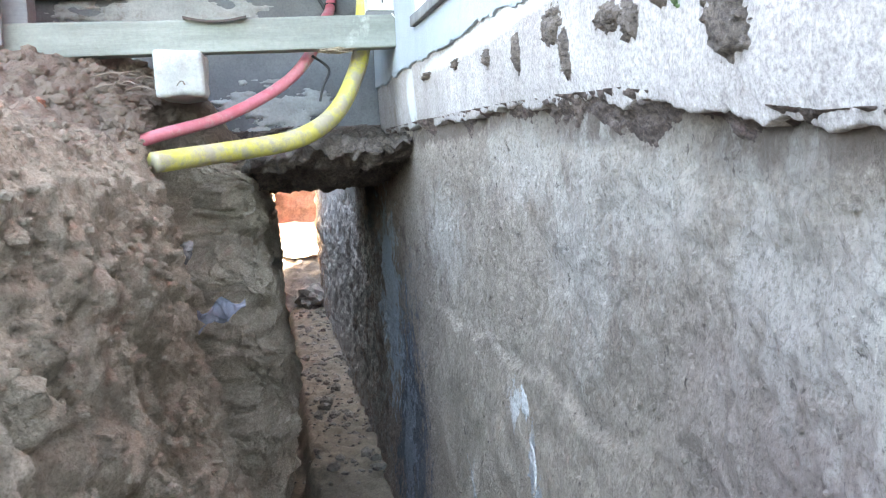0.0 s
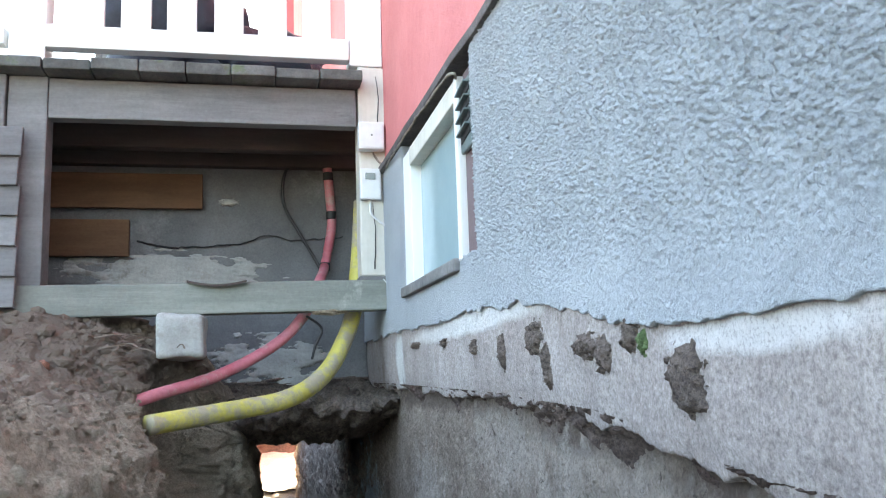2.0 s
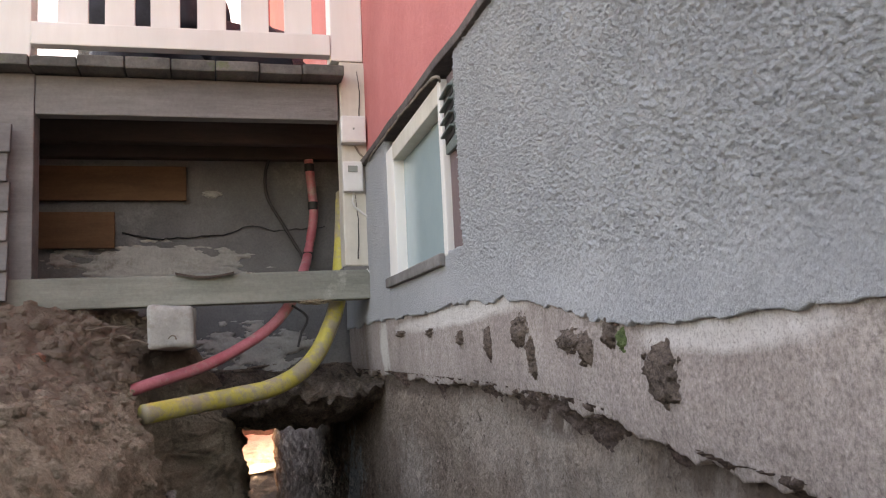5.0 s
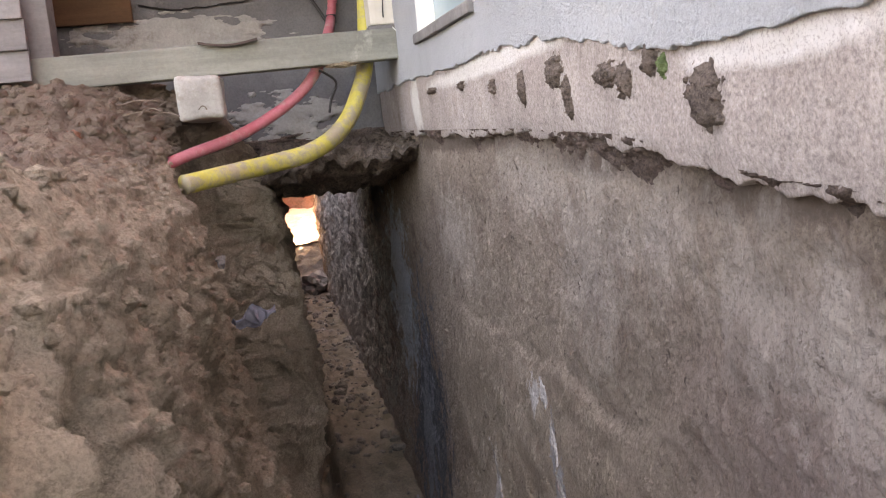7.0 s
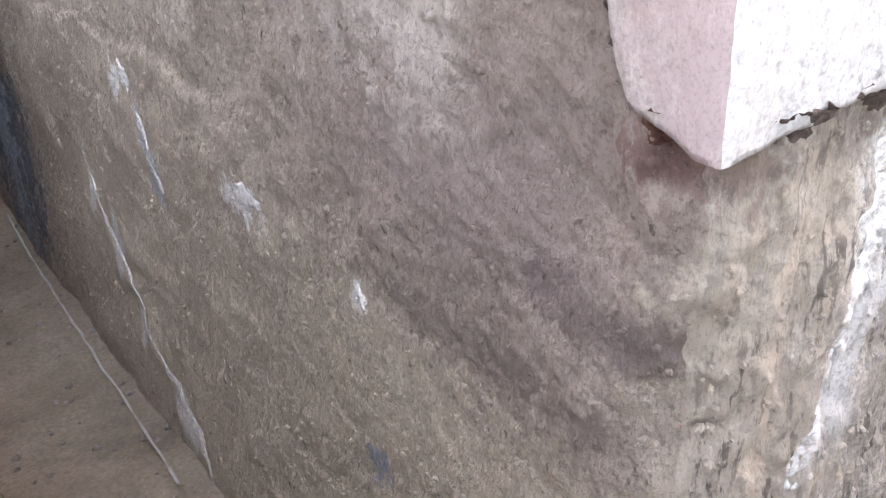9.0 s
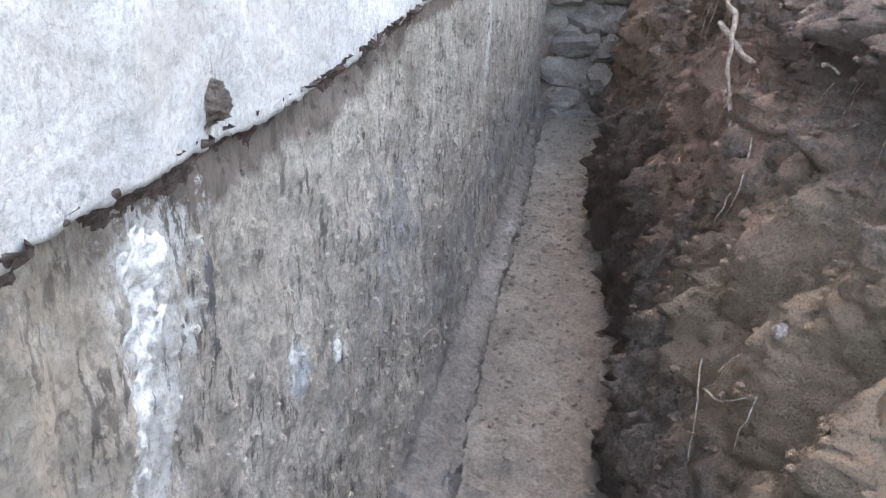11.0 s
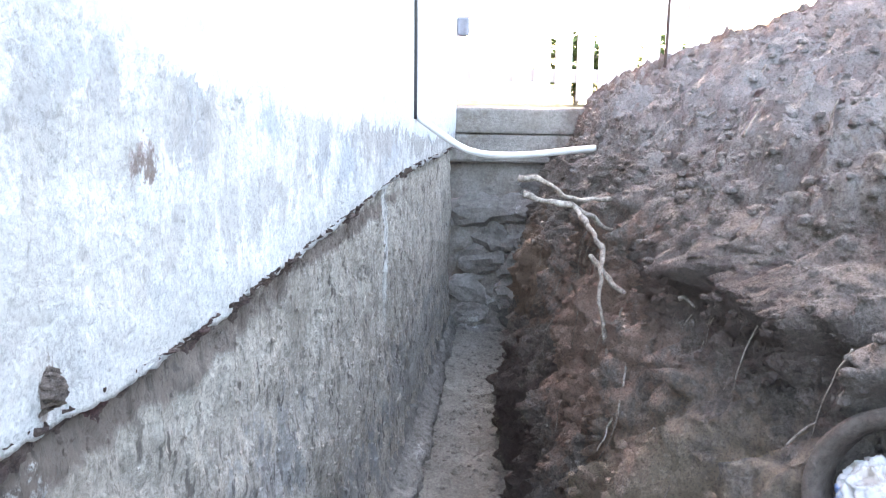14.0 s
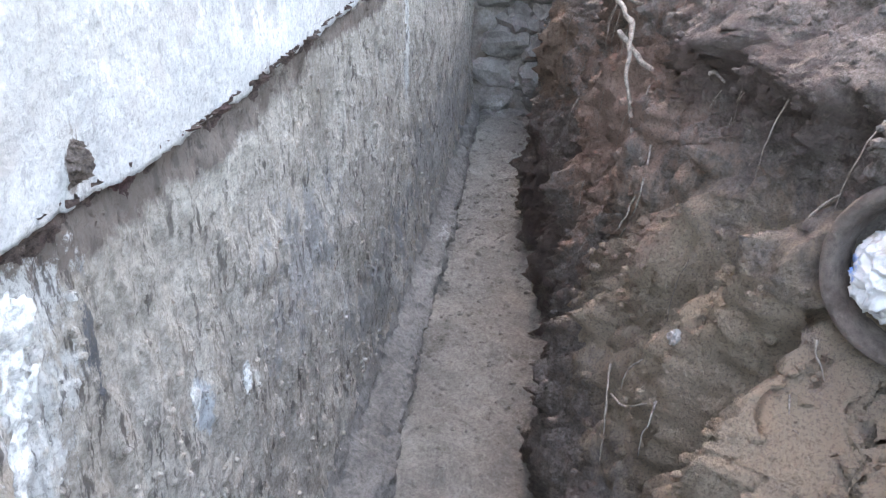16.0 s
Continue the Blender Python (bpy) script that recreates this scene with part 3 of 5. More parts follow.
def south_bank(u, v):
    x = -1.3 + u * 5.6
    y, z = bank_profile(south_profile(x), v)
    # same unseen opening on this side, to brighten the trench
    y -= 1.2 * min(1, max(0, (0.1 - x) / 0.6)) ** 2
    y += 0.09 * math.exp(-((x - 0.22) / 0.2) ** 2 - ((z + 0.45) / 0.14) ** 2)
    p = Vector((x, y, z))
    top = min(1, max(0, (v - 0.5) / 0.1))
    q = Vector((p.x * 1.5, p.y, p.z * (0.55 + 0.45 * top)))
    rough = fbm(p, 2.4, 3) * 0.035 + blocks(q, 8) * 0.022 * (1 - 0.75 * top) + grit(Vector((p.x * 1.6, p.y, p.z * 0.7)), 10, 6) * 0.034 + (crumbs(q, 16) - 0.4) * 0.016 + (crumbs(p, 44) - 0.4) * 0.014
    ridge = 1 - abs(fbm((p.x * 9 + p.z * 3.4, p.y * 2, p.z * 1.3), 1.0, 4))
    cleft = max(0, fbm((p.x * 11 + p.z * 3, p.y * 3, p.z * 1.5), 1.0, 5) - 0.05) * 0.14 - (ridge ** 4 - 0.4) * 0.03 * min(1, max(0, (x - 0.7) / 0.4))
    rough += (grit(Vector((p.x * 3.2 + p.z * 1.2, p.y, p.z * 0.45)), 9, 4)) * 0.018 * min(1, max(0, (x - 0.5) / 0.4)) * (1 - top)
    shelf = 0.055 * max(0, 1 - abs(z + 0.13 - 0.05 * fbm((x, 0, 0), 2.5)) / 0.06) - 0.035 * max(0, 1 - abs(z + 0.25) / 0.08)
    p.y += (rough - cleft + shelf * lerp([(0.95, 1.0), (1.25, 0.25)], x)) * (1 - top) + fbm(p, 6, 3) * 0.02 * top
    p.z += rough * top * 1.3 + fbm(p + Vector((4, 0, 2)), 6, 3) * 0.025
    q = p - PIPE_AT
    d = q.dot(PIPE_AXIS)
    r = (q - PIPE_AXIS * d).length
    limit = -0.03 + max(0, r - 0.10) * 1.3
    if r < 0.35 and d > limit:
        p -= PIPE_AXIS * (d - limit)
    return p


tagged(part("ground", sheet(west_bank, 720, 240), "soil_tan", smooth=True), "dug bank of tan clayey soil beside the trench", "soil bank", kind="structure")
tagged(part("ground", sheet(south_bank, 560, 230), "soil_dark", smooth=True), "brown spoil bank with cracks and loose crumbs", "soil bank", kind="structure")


def floor_place(u, v):
    y = -1.5 + u * 11.2
    x = -0.75 + v * 0.85
    z = lerp([(-1.5, -1.16), (0, -1.2), (2.6, -1.24), (2.95, -1.18), (3.3, -1.13), (8.0, -1.1), (8.8, -0.98)], y)
    p = Vector((x, y, z))
    p.z += fbm(p, 4, 4) * 0.018 + fbm(p, 17, 3) * 0.010 * (2.0 if y > 2.9 else 0.7)
    if y > 2.9:
        p.z -= 0.13 * max(0, min(1, (-0.30 + 0.03 * fbm((0, y, 0), 5) - x) / 0.04))
    return p


def floor_south(u, v):
    x, y = 0.05 + u * 3.4, -0.65 + v * 0.7
    p = Vector((x, y, lerp([(0, -1.12), (1.2, -1.02), (3.3, -0.885)], x)))
    p.z += fbm(p, 4, 4) * 0.016 + fbm(p, 20, 3) * 0.010 + (crumbs(p, 40) - 0.4) * 0.008
    return p


tagged(part("floor", sheet(floor_place, 520, 60), "floor_mud", smooth=True), "trodden sandy trench floor along the house", "trench floor", kind="structure")
tagged(part("floor", sheet(floor_south, 420, 90), "floor_soil", smooth=True), "trodden sandy trench floor with small crumbs", "trench floor", kind="structure")
far_ground = bmesh.new()
bmesh.ops.create_grid(far_ground, x_segments=2, y_segments=2, size=400, matrix=Matrix.Translation((0, 0, -1.7)))
tagged(part("ground", far_ground, "grass_ground"), "rough ground reaching away from the house", "ground", kind="structure")

# level ground beyond the dug banks, and the pit widened unseen for skylight
for x0, x1, y0, y1, z0, z1, text in ((-60, -1.25, -60, -1.5, -0.6, 0.22, "level ground beside the dug pit"), (-60, 60, 9.75, 60, -0.6, 0.2, "level ground past the far trench end"),
                                     (4.2, 60, -60, -29.9, -0.4, 0.02, "level ground beyond the soil heap")):
    tagged(part("ground", box(x0, x1, y0, y1, z0, z1, 0), "grass_ground"), text, "ground", kind="structure")
tagged(part("floor", box(-2.6, 0.06, -2.6, -0.3, -1.6, -1.30, 0), "floor_soil"), "unseen pit floor at the corner, widened to let light in", "trench floor", kind="structure")

# the far end of the long trench, open to the sun past the house
def pit_end(u, v):
    x, z = -1.2 + u * 2.6, -1.3 + v * 1.75
    p = Vector((x, 9.05 - 0.6 * max(0, min(1, (-0.57 - z) / 0.17)), z))
    p.y += fbm(p, 4, 4) * 0.05 + fbm(p, 14, 3) * 0.015
    return p


tagged(part("ground", sheet(pit_end, 90, 110), "soil_orange", smooth=True), "sunlit orange sandy soil closing the far trench", "soil bank", kind="structure")


def sunny_floor(u, v):
    p = Vector((-0.75 + v * 1.3, 8.06 + u * 1.04, -0.715 + 0.275 * u))
    p.z += fbm(p, 5, 4) * 0.02
    return p


def shaded_floor(u, v):
    p = Vector((-0.75 + v * 1.3, 7.3 + u * 0.8, lerp([(0, -1.14), (0.3, -0.98), (0.8, -0.80), (1, -0.725)], u)))
    p.z += fbm(p, 5, 4) * 0.03 + fbm(p, 14, 3) * 0.03
    return p


# floor split at the sun's edge: pale for light, grey for shade
tagged(part("floor", sheet(sunny_floor, 60, 60), "sunlit_sand", smooth=True), "sand at the far trench end, paled to paint sunlight", "trench floor", kind="structure")
tagged(part("floor", sheet(shaded_floor, 60, 60), "footing_grey", smooth=True), "grey rubble and soil, darkened as shade, rising to the far trench end", "trench floor", kind="structure")

# ---- the house ----
def house_shell(name, x0, x1, y0, y1, z0, z1, material, label):
    return tagged(part(name, box(x0, x1, y0, y1, z0, z1, 0), material), label, "house wall", kind="structure")


WIN = (1.235, 1.99, 0.385, 0.752)      # the window's opening in the wall: y0, y1, z0, z1
# unseen house block, drawn out to x 9 to keep the sun off
house_shell("wall_core", 0.26, 9.0, 1.6, 8.15, -1.6, 7.0, "red_paint", "unseen body of the house shading the trenches")
house_shell("wall_core", 0.26, 3.3, 0.26, 1.6, -1.6, 7.0, "red_paint", "unseen body of the house shading the trenches")


def eave(y):
    """The lower edge of the drip strip, which rises away from the corner."""
    return 0.732 + 0.0255 * y


def sloped(bm):
    for v in bm.verts:
        if v.co.z < 2:
            v.co.z += eave(v.co.y) - eave(0)
    return bm


tagged(part("wall_upper", sloped(box(-0.024, 0.25, -0.022, 8.15, 0.753, 7.0, 0)), "red_paint"), "red painted rendered wall above the plinth", "house wall", kind="structure")
house_shell("wall_upper", 0.251, 3.3, -0.022, 0.25, 0.753, 7.0, "red_paint", "red painted rendered wall above the plinth")


def streak(p):
    return fbm((p.x * 20, p.y * 20, p.z * 3.5), 1.0, 3)


def wall_y(u):
    return 2.9 * u / 0.72 if u < 0.72 else 2.9 + 5.25 * (u - 0.72) / 0.28


def west_face(y, z):
    """The uneven face of the west foundation wall."""
    p = Vector((0.0, y, z))
    k = min(1, max(0, (y - 2.9) / 0.3))
    x = fbm(p, 2.3, 4) * 0.010 + fbm(p, 11, 4) * 0.006 + streak(p) * 0.003 + k * (streak(p) * 0.02 + fbm(p, 8, 4) * 0.02)
    clay = min(1, max(0, (-0.30 + 0.03 * fbm((0, y, 0), 5) - z) / 0.012)) * min(1, max(0, (y - 0.55) / 0.3)) * min(1, max(0, (2.1 - y) / 0.2))
    x += (1 - 0.6 * clay) * (grit(p, 60, 4) * 0.0035 + (crumbs(p, 50) - 0.4) * 0.004)
    x -= clay * 0.018 * (0.6 + 0.5 * fbm(p, 4, 3))
    x -= max(0, -0.75 - z) * 0.05
    return x * min(1.0, y / 0.05)


def worn_corner(s, z):
    """How far the broken edge of the corner stands back, s along either face; the same on both."""
    r = max(0.02, 0.055 + 0.035 * fbm((0, 0, z), 9, 3))
    k = max(0.0, 1 - s / r)
    return 0.36 * r * k * k, 0.36 * r * k


def chipped(p, s):
    k = max(0.0, 1 - s / 0.12)
    return p + noise.noise_vector(p * 26) * 0.009 * k + noise.noise_vector(p * 75) * 0.005 * k


def foundation_west(u, v):
    y, z = wall_y(u), -1.5 + v * 1.95
    back, off = worn_corner(y, z)
    return chipped(Vector((west_face(y, z) + back, y + off, z)), y)


def foundation_south(u, v):
    x, z = u * 3.32, -1.5 + v * 1.9
    p = Vector((x, 0.0, z))
    p.y += fbm(p, 2.3, 4) * 0.008 + fbm(p, 11, 4) * 0.006 + streak(p) * 0.010 + (crumbs(Vector((p.x * 55, 1, p.z * 18)), 1) - 0.4) * 0.006 + grit(Vector((p.x, 0, p.z * 0.5)), 60, 4) * 0.004
    p.y -= max(0, -0.6 - z) * 0.03
    p.y *= min(1.0, x / 0.05)
    back, off = worn_corner(x, z)
    return chipped(Vector((x + off, p.y + back, z)), x)


def not_window(u, v):
    y, z = wall_y(u), -1.5 + v * 1.95
    return not (WIN[0] < y < WIN[1] and z > WIN[2])


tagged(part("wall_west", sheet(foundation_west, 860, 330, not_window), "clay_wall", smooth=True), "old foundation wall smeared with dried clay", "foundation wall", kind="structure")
tagged(part("wall_south", sheet(foundation_south, 560, 300), "clay_south", smooth=True), "old foundation wall with clay and lime traces", "foundation wall", kind="structure")

BAND_WEST = [(-0.022, -0.153), (0, -0.153), (0.03, -0.142), (0.06, -0.135), (0.075, -0.10), (0.085, -0.05), (0.14, 0.0), (0.22, 0.03), (0.31, 0.05), (0.39, 0.052), (0.52, 0.069), (0.75, 0.102), (1.22, 0.123), (2.25, 0.148), (3, 0.16)]
CAST_WEST = [(0, 0.19), (0.3, 0.199), (0.6, 0.205), (1.03, 0.27), (2.13, 0.303), (3, 0.31)]
BAND_SOUTH = [(-0.026, -0.153), (0.05, -0.150), (0.3, -0.155), (0.6, -0.165), (1.1, -0.145), (2.1, -0.105), (3.3, -0.118)]


def ragged(t, size):
    return size * (fbm((t, 0.3, 0.7), 9, 4) + 0.5 * fbm((t, 2.3, 0.7), 34, 3))


def round_edge(p, s):
    """Softens the render's corner, s from the edge along either face."""
    k = max(0.0, 1 - s / 0.02)
    return p + Vector((0.004, 0.004, 0)) * k * k + noise.noise_vector(p * 60) * 0.0015 * k


def band_west(u, v):
    y = -0.0245 + u * 2.8645
    low, top = lerp(BAND_WEST, y) + ragged(y, 0.012) * min(1, max(0, y * 8)), lerp(CAST_WEST, y) + 0.05
    z = low + (top - low) * v
    p = Vector((-0.026, y, z))
    p.x += fbm(p, 7, 4) * 0.004 + streak(p) * 0.002 + 0.008 * (1 - v) ** 6 + 0.002 * crumbs(p, 70)
    p.x = -0.026 + (p.x + 0.026) * min(1, u * 60)
    return round_edge(p, u * 2.86)


def band_south(u, v):
    x = -0.026 + u * 3.34
    low = lerp(BAND_SOUTH, x) + ragged(x + 9, 0.009) * min(1, max(0, (x + 0.026) * 8))
    z = low + (0.731 - low) * v
    p = Vector((x, -0.0245, z))
    p.y += fbm(p, 7, 4) * 0.004 + streak(p) * 0.003 + 0.003 * crumbs(p, 60) + 0.008 * (1 - v) ** 20 - 0.004 * crumbs(p, 82) * min(1, max(0, (z - 0.08) * 12))
    p.y = -0.0245 + (p.y + 0.0245) * min(1, u * 60)
    return round_edge(p, u * 3.34)


def cast_y(u):
    return 1.31 * u / 0.66 if u < 0.66 else 1.31 + 1.53 * (u - 0.66) / 0.34


def cast_west(u, v):
    y = cast_y(u)
    low = lerp(CAST_WEST, y) + ragged(y + 4, 0.010)
    z = low + (eave(y) - low) * v
    p = Vector((-0.031, y, z))
    near = min(1.0, max(0.25, (z - lerp(CAST_WEST, y)) / 0.12)) if y < 1.28 else 0.25
    p.x -= (crumbs(p, 195) ** 0.8 * 0.009 + max(0, fbm(p, 80, 2)) * 0.003 + grit(p, 200, 2) * 0.0012) * near + fbm(p, 3, 2) * 0.003
    return p


def cast_keep(u, v):
    y = cast_y(u)
    low = lerp(CAST_WEST, y)
    return not (WIN[0] < y < WIN[1] and low + (eave(y) - low) * v > WIN[2])


tagged(part("wall_band", solid(sheet(band_west, 640, 70), (0.036, 0, 0), lambda c: c.y < -0.015), "render_band", smooth=True), "broken pale render band stained by soil", "render", kind="structure")
tagged(part("wall_band", solid(sheet(band_south, 640, 170), (0, 0.034, 0), lambda c: c.x < -0.015), "render_south", smooth=True), "pale flaking render with a broken lower edge", "render", kind="structure")
PAINT_SOUTH = [(-0.02, 0.16), (0.39, 0.168), (0.48, 0.163), (0.66, 0.122), (0.83, 0.111), (1.0, 0.071), (1.15, 0.045), (1.39, 0.045), (1.88, 0.022), (2.77, -0.06), (3.3, -0.07)]


def paint_south(u, v):
    """The coat of paint over the render; its lower edge has flaked off in tongues."""
    x = 0.02 + u * 3.27
    low = lerp(PAINT_SOUTH, x) + 0.03 * fbm((x, 3.3, 0.7), 7, 3) + 0.012 * fbm((x, 1.3, 0.2), 40, 3)
    z = low + (0.728 - low) * v
    y = band_south((x + 0.026) / 3.34, min(1, max(0, (z + 0.15) / 0.881))).y
    return Vector((x, min(y, -0.024) + 0.003 - 0.0045 * min(1, v * 20) - 0.003 * crumbs(Vector((x, 0, z)), 30) * min(1, v * 8), z))


tagged(part("wall_paint", solid(sheet(paint_south, 720, 90), (0, 0.006, 0)), "south_paint", smooth=True), "flaking white paint coat on the rendered wall", "paint coat", kind="structure")
tagged(part("wall_plinth", solid(sheet(cast_west, 900, 270, cast_keep), (0.03, 0, 0)), "roughcast", smooth=True), "blue-grey roughcast plinth", "render", kind="structure")
tagged(part("trim", sloped(box(-0.046, 0.02, -0.048, 2.9, 0.733, 0.752, 0.004, 0.004, 16)), "flashing"), "weathered dark drip strip under the red wall", "drip strip", kind="structure")
tagged(part("trim", box(0.021, 3.3, -0.048, 0.018, 0.733, 0.752, 0.003, 0.004, 16), "flashing"), "weathered dark drip strip under the red wall", "drip strip", kind="structure")

# footing ledges
def ledge_south(u, v):
    x = 0.1 + u * 3.2
    w = lerp([(0, 0.125), (1.06, 0.112), (1.4, 0.088), (2.1, 0.080), (2.5, 0.066), (3.0, 0.04), (3.3, 0.03)], x) + 0.012 * fbm((x, 0, 3), 9, 4)
    prof = [(0.0, 0.12), (-0.3 * w, 0.062), (-0.85 * w, 0.035), (-w, 0.022), (-w - 0.004, -0.01), (-w - 0.008, -0.06)]
    y, dz = bank_profile(prof, v)
    p = Vector((x, y, lerp([(0, -1.12), (1.2, -1.02), (3.3, -0.885)], x) + dz))
    p += noise.noise_vector(p * 9) * 0.007 + noise.noise_vector(p * 34) * 0.009 + noise.noise_vector(p * 90) * 0.005
    return p


tagged(part("footing", sheet(ledge_south, 520, 40), "footing_grey", smooth=True), "rough grey footing ledge at the foot of the wall", "footing", kind="structure")


# ---- window with vent ----
def basement_window():
    w = empty("window_1", "white wooden basement window with frosted pane", "window", kind="structure", at=(-0.020, 0, 0))
    y0, y1, z0, z1 = 1.35, 1.985, 0.395, 0.748
    for name, b in (("frame_stile", (-0.010, 0.05, y1 - 0.10, y1, z0, z1)), ("frame_stile", (-0.014, 0.05, y0, y0 + 0.026, z0 - 0.012, z1)),
                    ("frame_rail", (-0.012, 0.05, y0 + 0.027, y1 - 0.101, z1 - 0.045, z1))):
        part(name, box(*b, 0.003, 0.001, 3), "white_paint" if b[2] < 1.36 or b[5] - b[4] > 0.2 else "cream_paint", w)
    part("pane", box(0.018, 0.024, y0 + 0.02, y1 - 0.095, z0 - 0.005, z1 - 0.04, 0), "frosted_pane", w, "frosted pane, its reflection painted blue-grey")
    bm = box(-0.024, 0.06, y0 + 0.027, y1 + 0.004, z0 - 0.024, z0 + 0.002, 0.004, 0.002, 4)
    for v in bm.verts:
        v.co.z += 0.02 * (v.co.y - 1.7)
    part("sill", bm, "grey_wood", w, "weathered grey sill")
    part("side_panel", box(0.0, 0.05, 1.238, 1.348, 0.378, 0.75, 0.003), "purple_panel", w, "dull purple-brown side panel")
    vent = part("vent", box(-0.010, -0.0005, 1.25, 1.342, 0.585, 0.722, 0.004), "vent_paint", w, "grey-green louvred vent")
    for i in range(4):
        z = 0.606 + i * 0.027
        slot = box(-0.0125, -0.0098, 1.262, 1.33, z, z + 0.013, 0.001)
        hood = box(-0.022, -0.0105, 1.260, 1.332, z + 0.0135, z + 0.0175, 0.001)
        for v in slot.verts[:] + hood.verts[:]:
            v.co.z -= 0.12 * (v.co.y - 1.296)
        part("slot", slot, "black_rubber", vent, "dark slot")
        part("louvre", hood, "vent_paint", vent)
    part("backing", box(0.06, 0.25, 1.24, 1.98, 0.385, 0.75, 0), "dark_wood", w)
    return w


basement_window()


# ---- porch and deck ----
def rear_wall(u, v):
    x, z = -3.2 + u * 3.2, 0.10 + v * 0.95
    p = Vector((x, 2.85, z))
    p.y += fbm(p, 3, 4) * 0.006
    return p


tagged(part("wall_porch", solid(sheet(rear_wall, 90, 30), (0, 1.3, 0)), "grey_plaster", smooth=True), "cracked grey plastered porch foundation under the deck", "porch wall", kind="structure")


def porch_soil(u, v):
    """Soil left hanging under the porch, the roof of a short tunnel."""
    a = v * math.tau
    y = 3.22 + u * 0.0
    x = -0.47 + u * 0.48
    p = Vector((x, y - 0.93 * math.cos(a), 0.09 + 0.085 * math.sin(a) * (1.1 if math.sin(a) < 0 else 0.9)))
    p.z += 0.05 * max(0, (u - 0.55)) * (1 if math.sin(a) < 0 else 0.4)
    p += noise.noise_vector(p * 7) * 0.035 + noise.noise_vector(p * 22) * 0.02 + noise.noise_vector(p * 50) * 0.012
    p.z += (crumbs(p, 18) - 0.4) * 0.03
    return p


tagged(part("ground", sheet(porch_soil, 110, 320), "soil_brown", smooth=True), "dark soil hanging under the porch", "soil", kind="structure")


def deck():
    d = empty("deck", "weathered grey timber deck on a frame", "deck", kind="structure")
    xs = [-0.095 - 0.1283 * i for i in range(17)]
    for i, x in enumerate(xs[:-1]):
        part("deck_board", box(xs[i + 1] + 0.0012, x - 0.0012, 2.262 + 0.006 * math.sin(i * 2.3), 4.2, 1.060, 1.094 + 0.003 * math.sin(i * 5.1), 0.005, 0.0015, 2), "deck_wood", d)
    part("front_beam", box(-0.987, -0.11, 2.335, 2.385, 0.938, 1.055, 0.004, 0.002, 6), "grey_wood", d)
    part("joist", box(-2.1, -0.03, 2.60, 2.65, 0.93, 1.057, 0.004), "dark_wood", d, "dark-stained joist")
    part("joist", box(-2.1, -0.01, 2.80, 2.845, 0.925, 1.05, 0.004), "dark_wood", d, "dark-stained joist")
    bm = box(-2.1, -0.004, 2.32, 2.375, 0.372, 0.462, 0.006, 0.002, 10)
    for v in bm.verts:
        v.co.z += 0.010 * (v.co.x + 0.5)
    part("lower_beam", bm, "green_wood", d, "algae-stained grey lower beam")
    part("corner_post", box(-1.092, -0.988, 2.33, 2.42, 0.452, 1.057, 0.005, 0.002, 5), "grey_wood", d)
    part("corner_post", box(-1.17, -1.096, 2.32, 2.37, 0.9, 1.057, 0.005, 0.002, 5), "grey_wood", d)
    for i in range(6):
        z = 0.392 + 0.0835 * i
        bm = box(-2.0, -1.042 + 0.006 * math.sin(i * 3), 2.285, 2.305, z, z + 0.086, 0.004, 0.001, 3)
        for v in bm.verts:
            v.co.y -= 0.014 * (1 - (v.co.z - z) / 0.086)
        part("siding_board", bm, "grey_wood", d)
    part("side_board", box(-2.14, -2.11, 2.30, 2.85, 0.2, 1.058, 0.004), "grey_wood", d)
    part("fascia", box(-2.1, -1.175, 2.33, 2.36, 0.895, 1.057, 0.004, 0.001, 3), "grey_wood", d)
    part("step_post", box(-0.103, -0.013, 2.335, 2.425, 0.479, 1.13, 0.006, 0.002, 6), "cream_paint", d, "cream painted cracked post")
    part("post_foot", box(-0.108, -0.01, 2.33, 2.43, 0.466, 0.478, 0.002), "grey_wood", d)
    return d


deck()


def railing():
    r = empty("railing", "white painted picket railing on the deck", "railing")
    part("bottom_rail", box(-1.0, -0.128, 2.33, 2.375, 1.147, 1.216, 0.004, 0.001, 4), "white_paint", r)
    part("top_rail", box(-1.0, -0.128, 2.32, 2.385, 1.785, 1.85, 0.005, 0.001, 4), "white_paint", r)
    part("back_rail", box(-1.0, -0.128, 2.399, 2.43, 1.742, 1.80, 0.004), "deck_wood", r, "weathered grey back rail")
    for x in (-0.937, -0.803, -0.671, -0.533, -0.402, -0.266):
        part("picket", box(x, x + 0.087, 2.377, 2.398, 1.16, 1.784, 0.003, 0.001, 3), "white_paint", r)
    part("railing_post", box(-0.127, -0.025, 2.335, 2.435, 1.132, 1.95, 0.005, 0.001, 4), "white_paint", r)
    part("railing_post", box(-1.10, -1.0, 2.335, 2.435, 1.096, 1.95, 0.005, 0.001, 4), "white_paint", r)
    part("picket", box(-1.20, -1.11, 2.377, 2.398, 1.16, 1.76, 0.003, 0.001, 3), "white_paint", r)
    part("bottom_rail", box(-2.0, -1.11, 2.33, 2.375, 1.150, 1.203, 0.004, 0.001, 4), "white_paint", r)
    return r


railing()

# things under, on and at the deck
plank = box(-1.25, -0.585, 2.815, 2.838, 0.777, 0.898, 0.003, 0.001, 4)
tagged(part("plank", plank, "brown_wood"), "brown stained board against the porch wall", "board", "boards under the deck")
plank = box(-1.25, -0.822, 2.812, 2.836, 0.612, 0.737, 0.003, 0.001, 4)
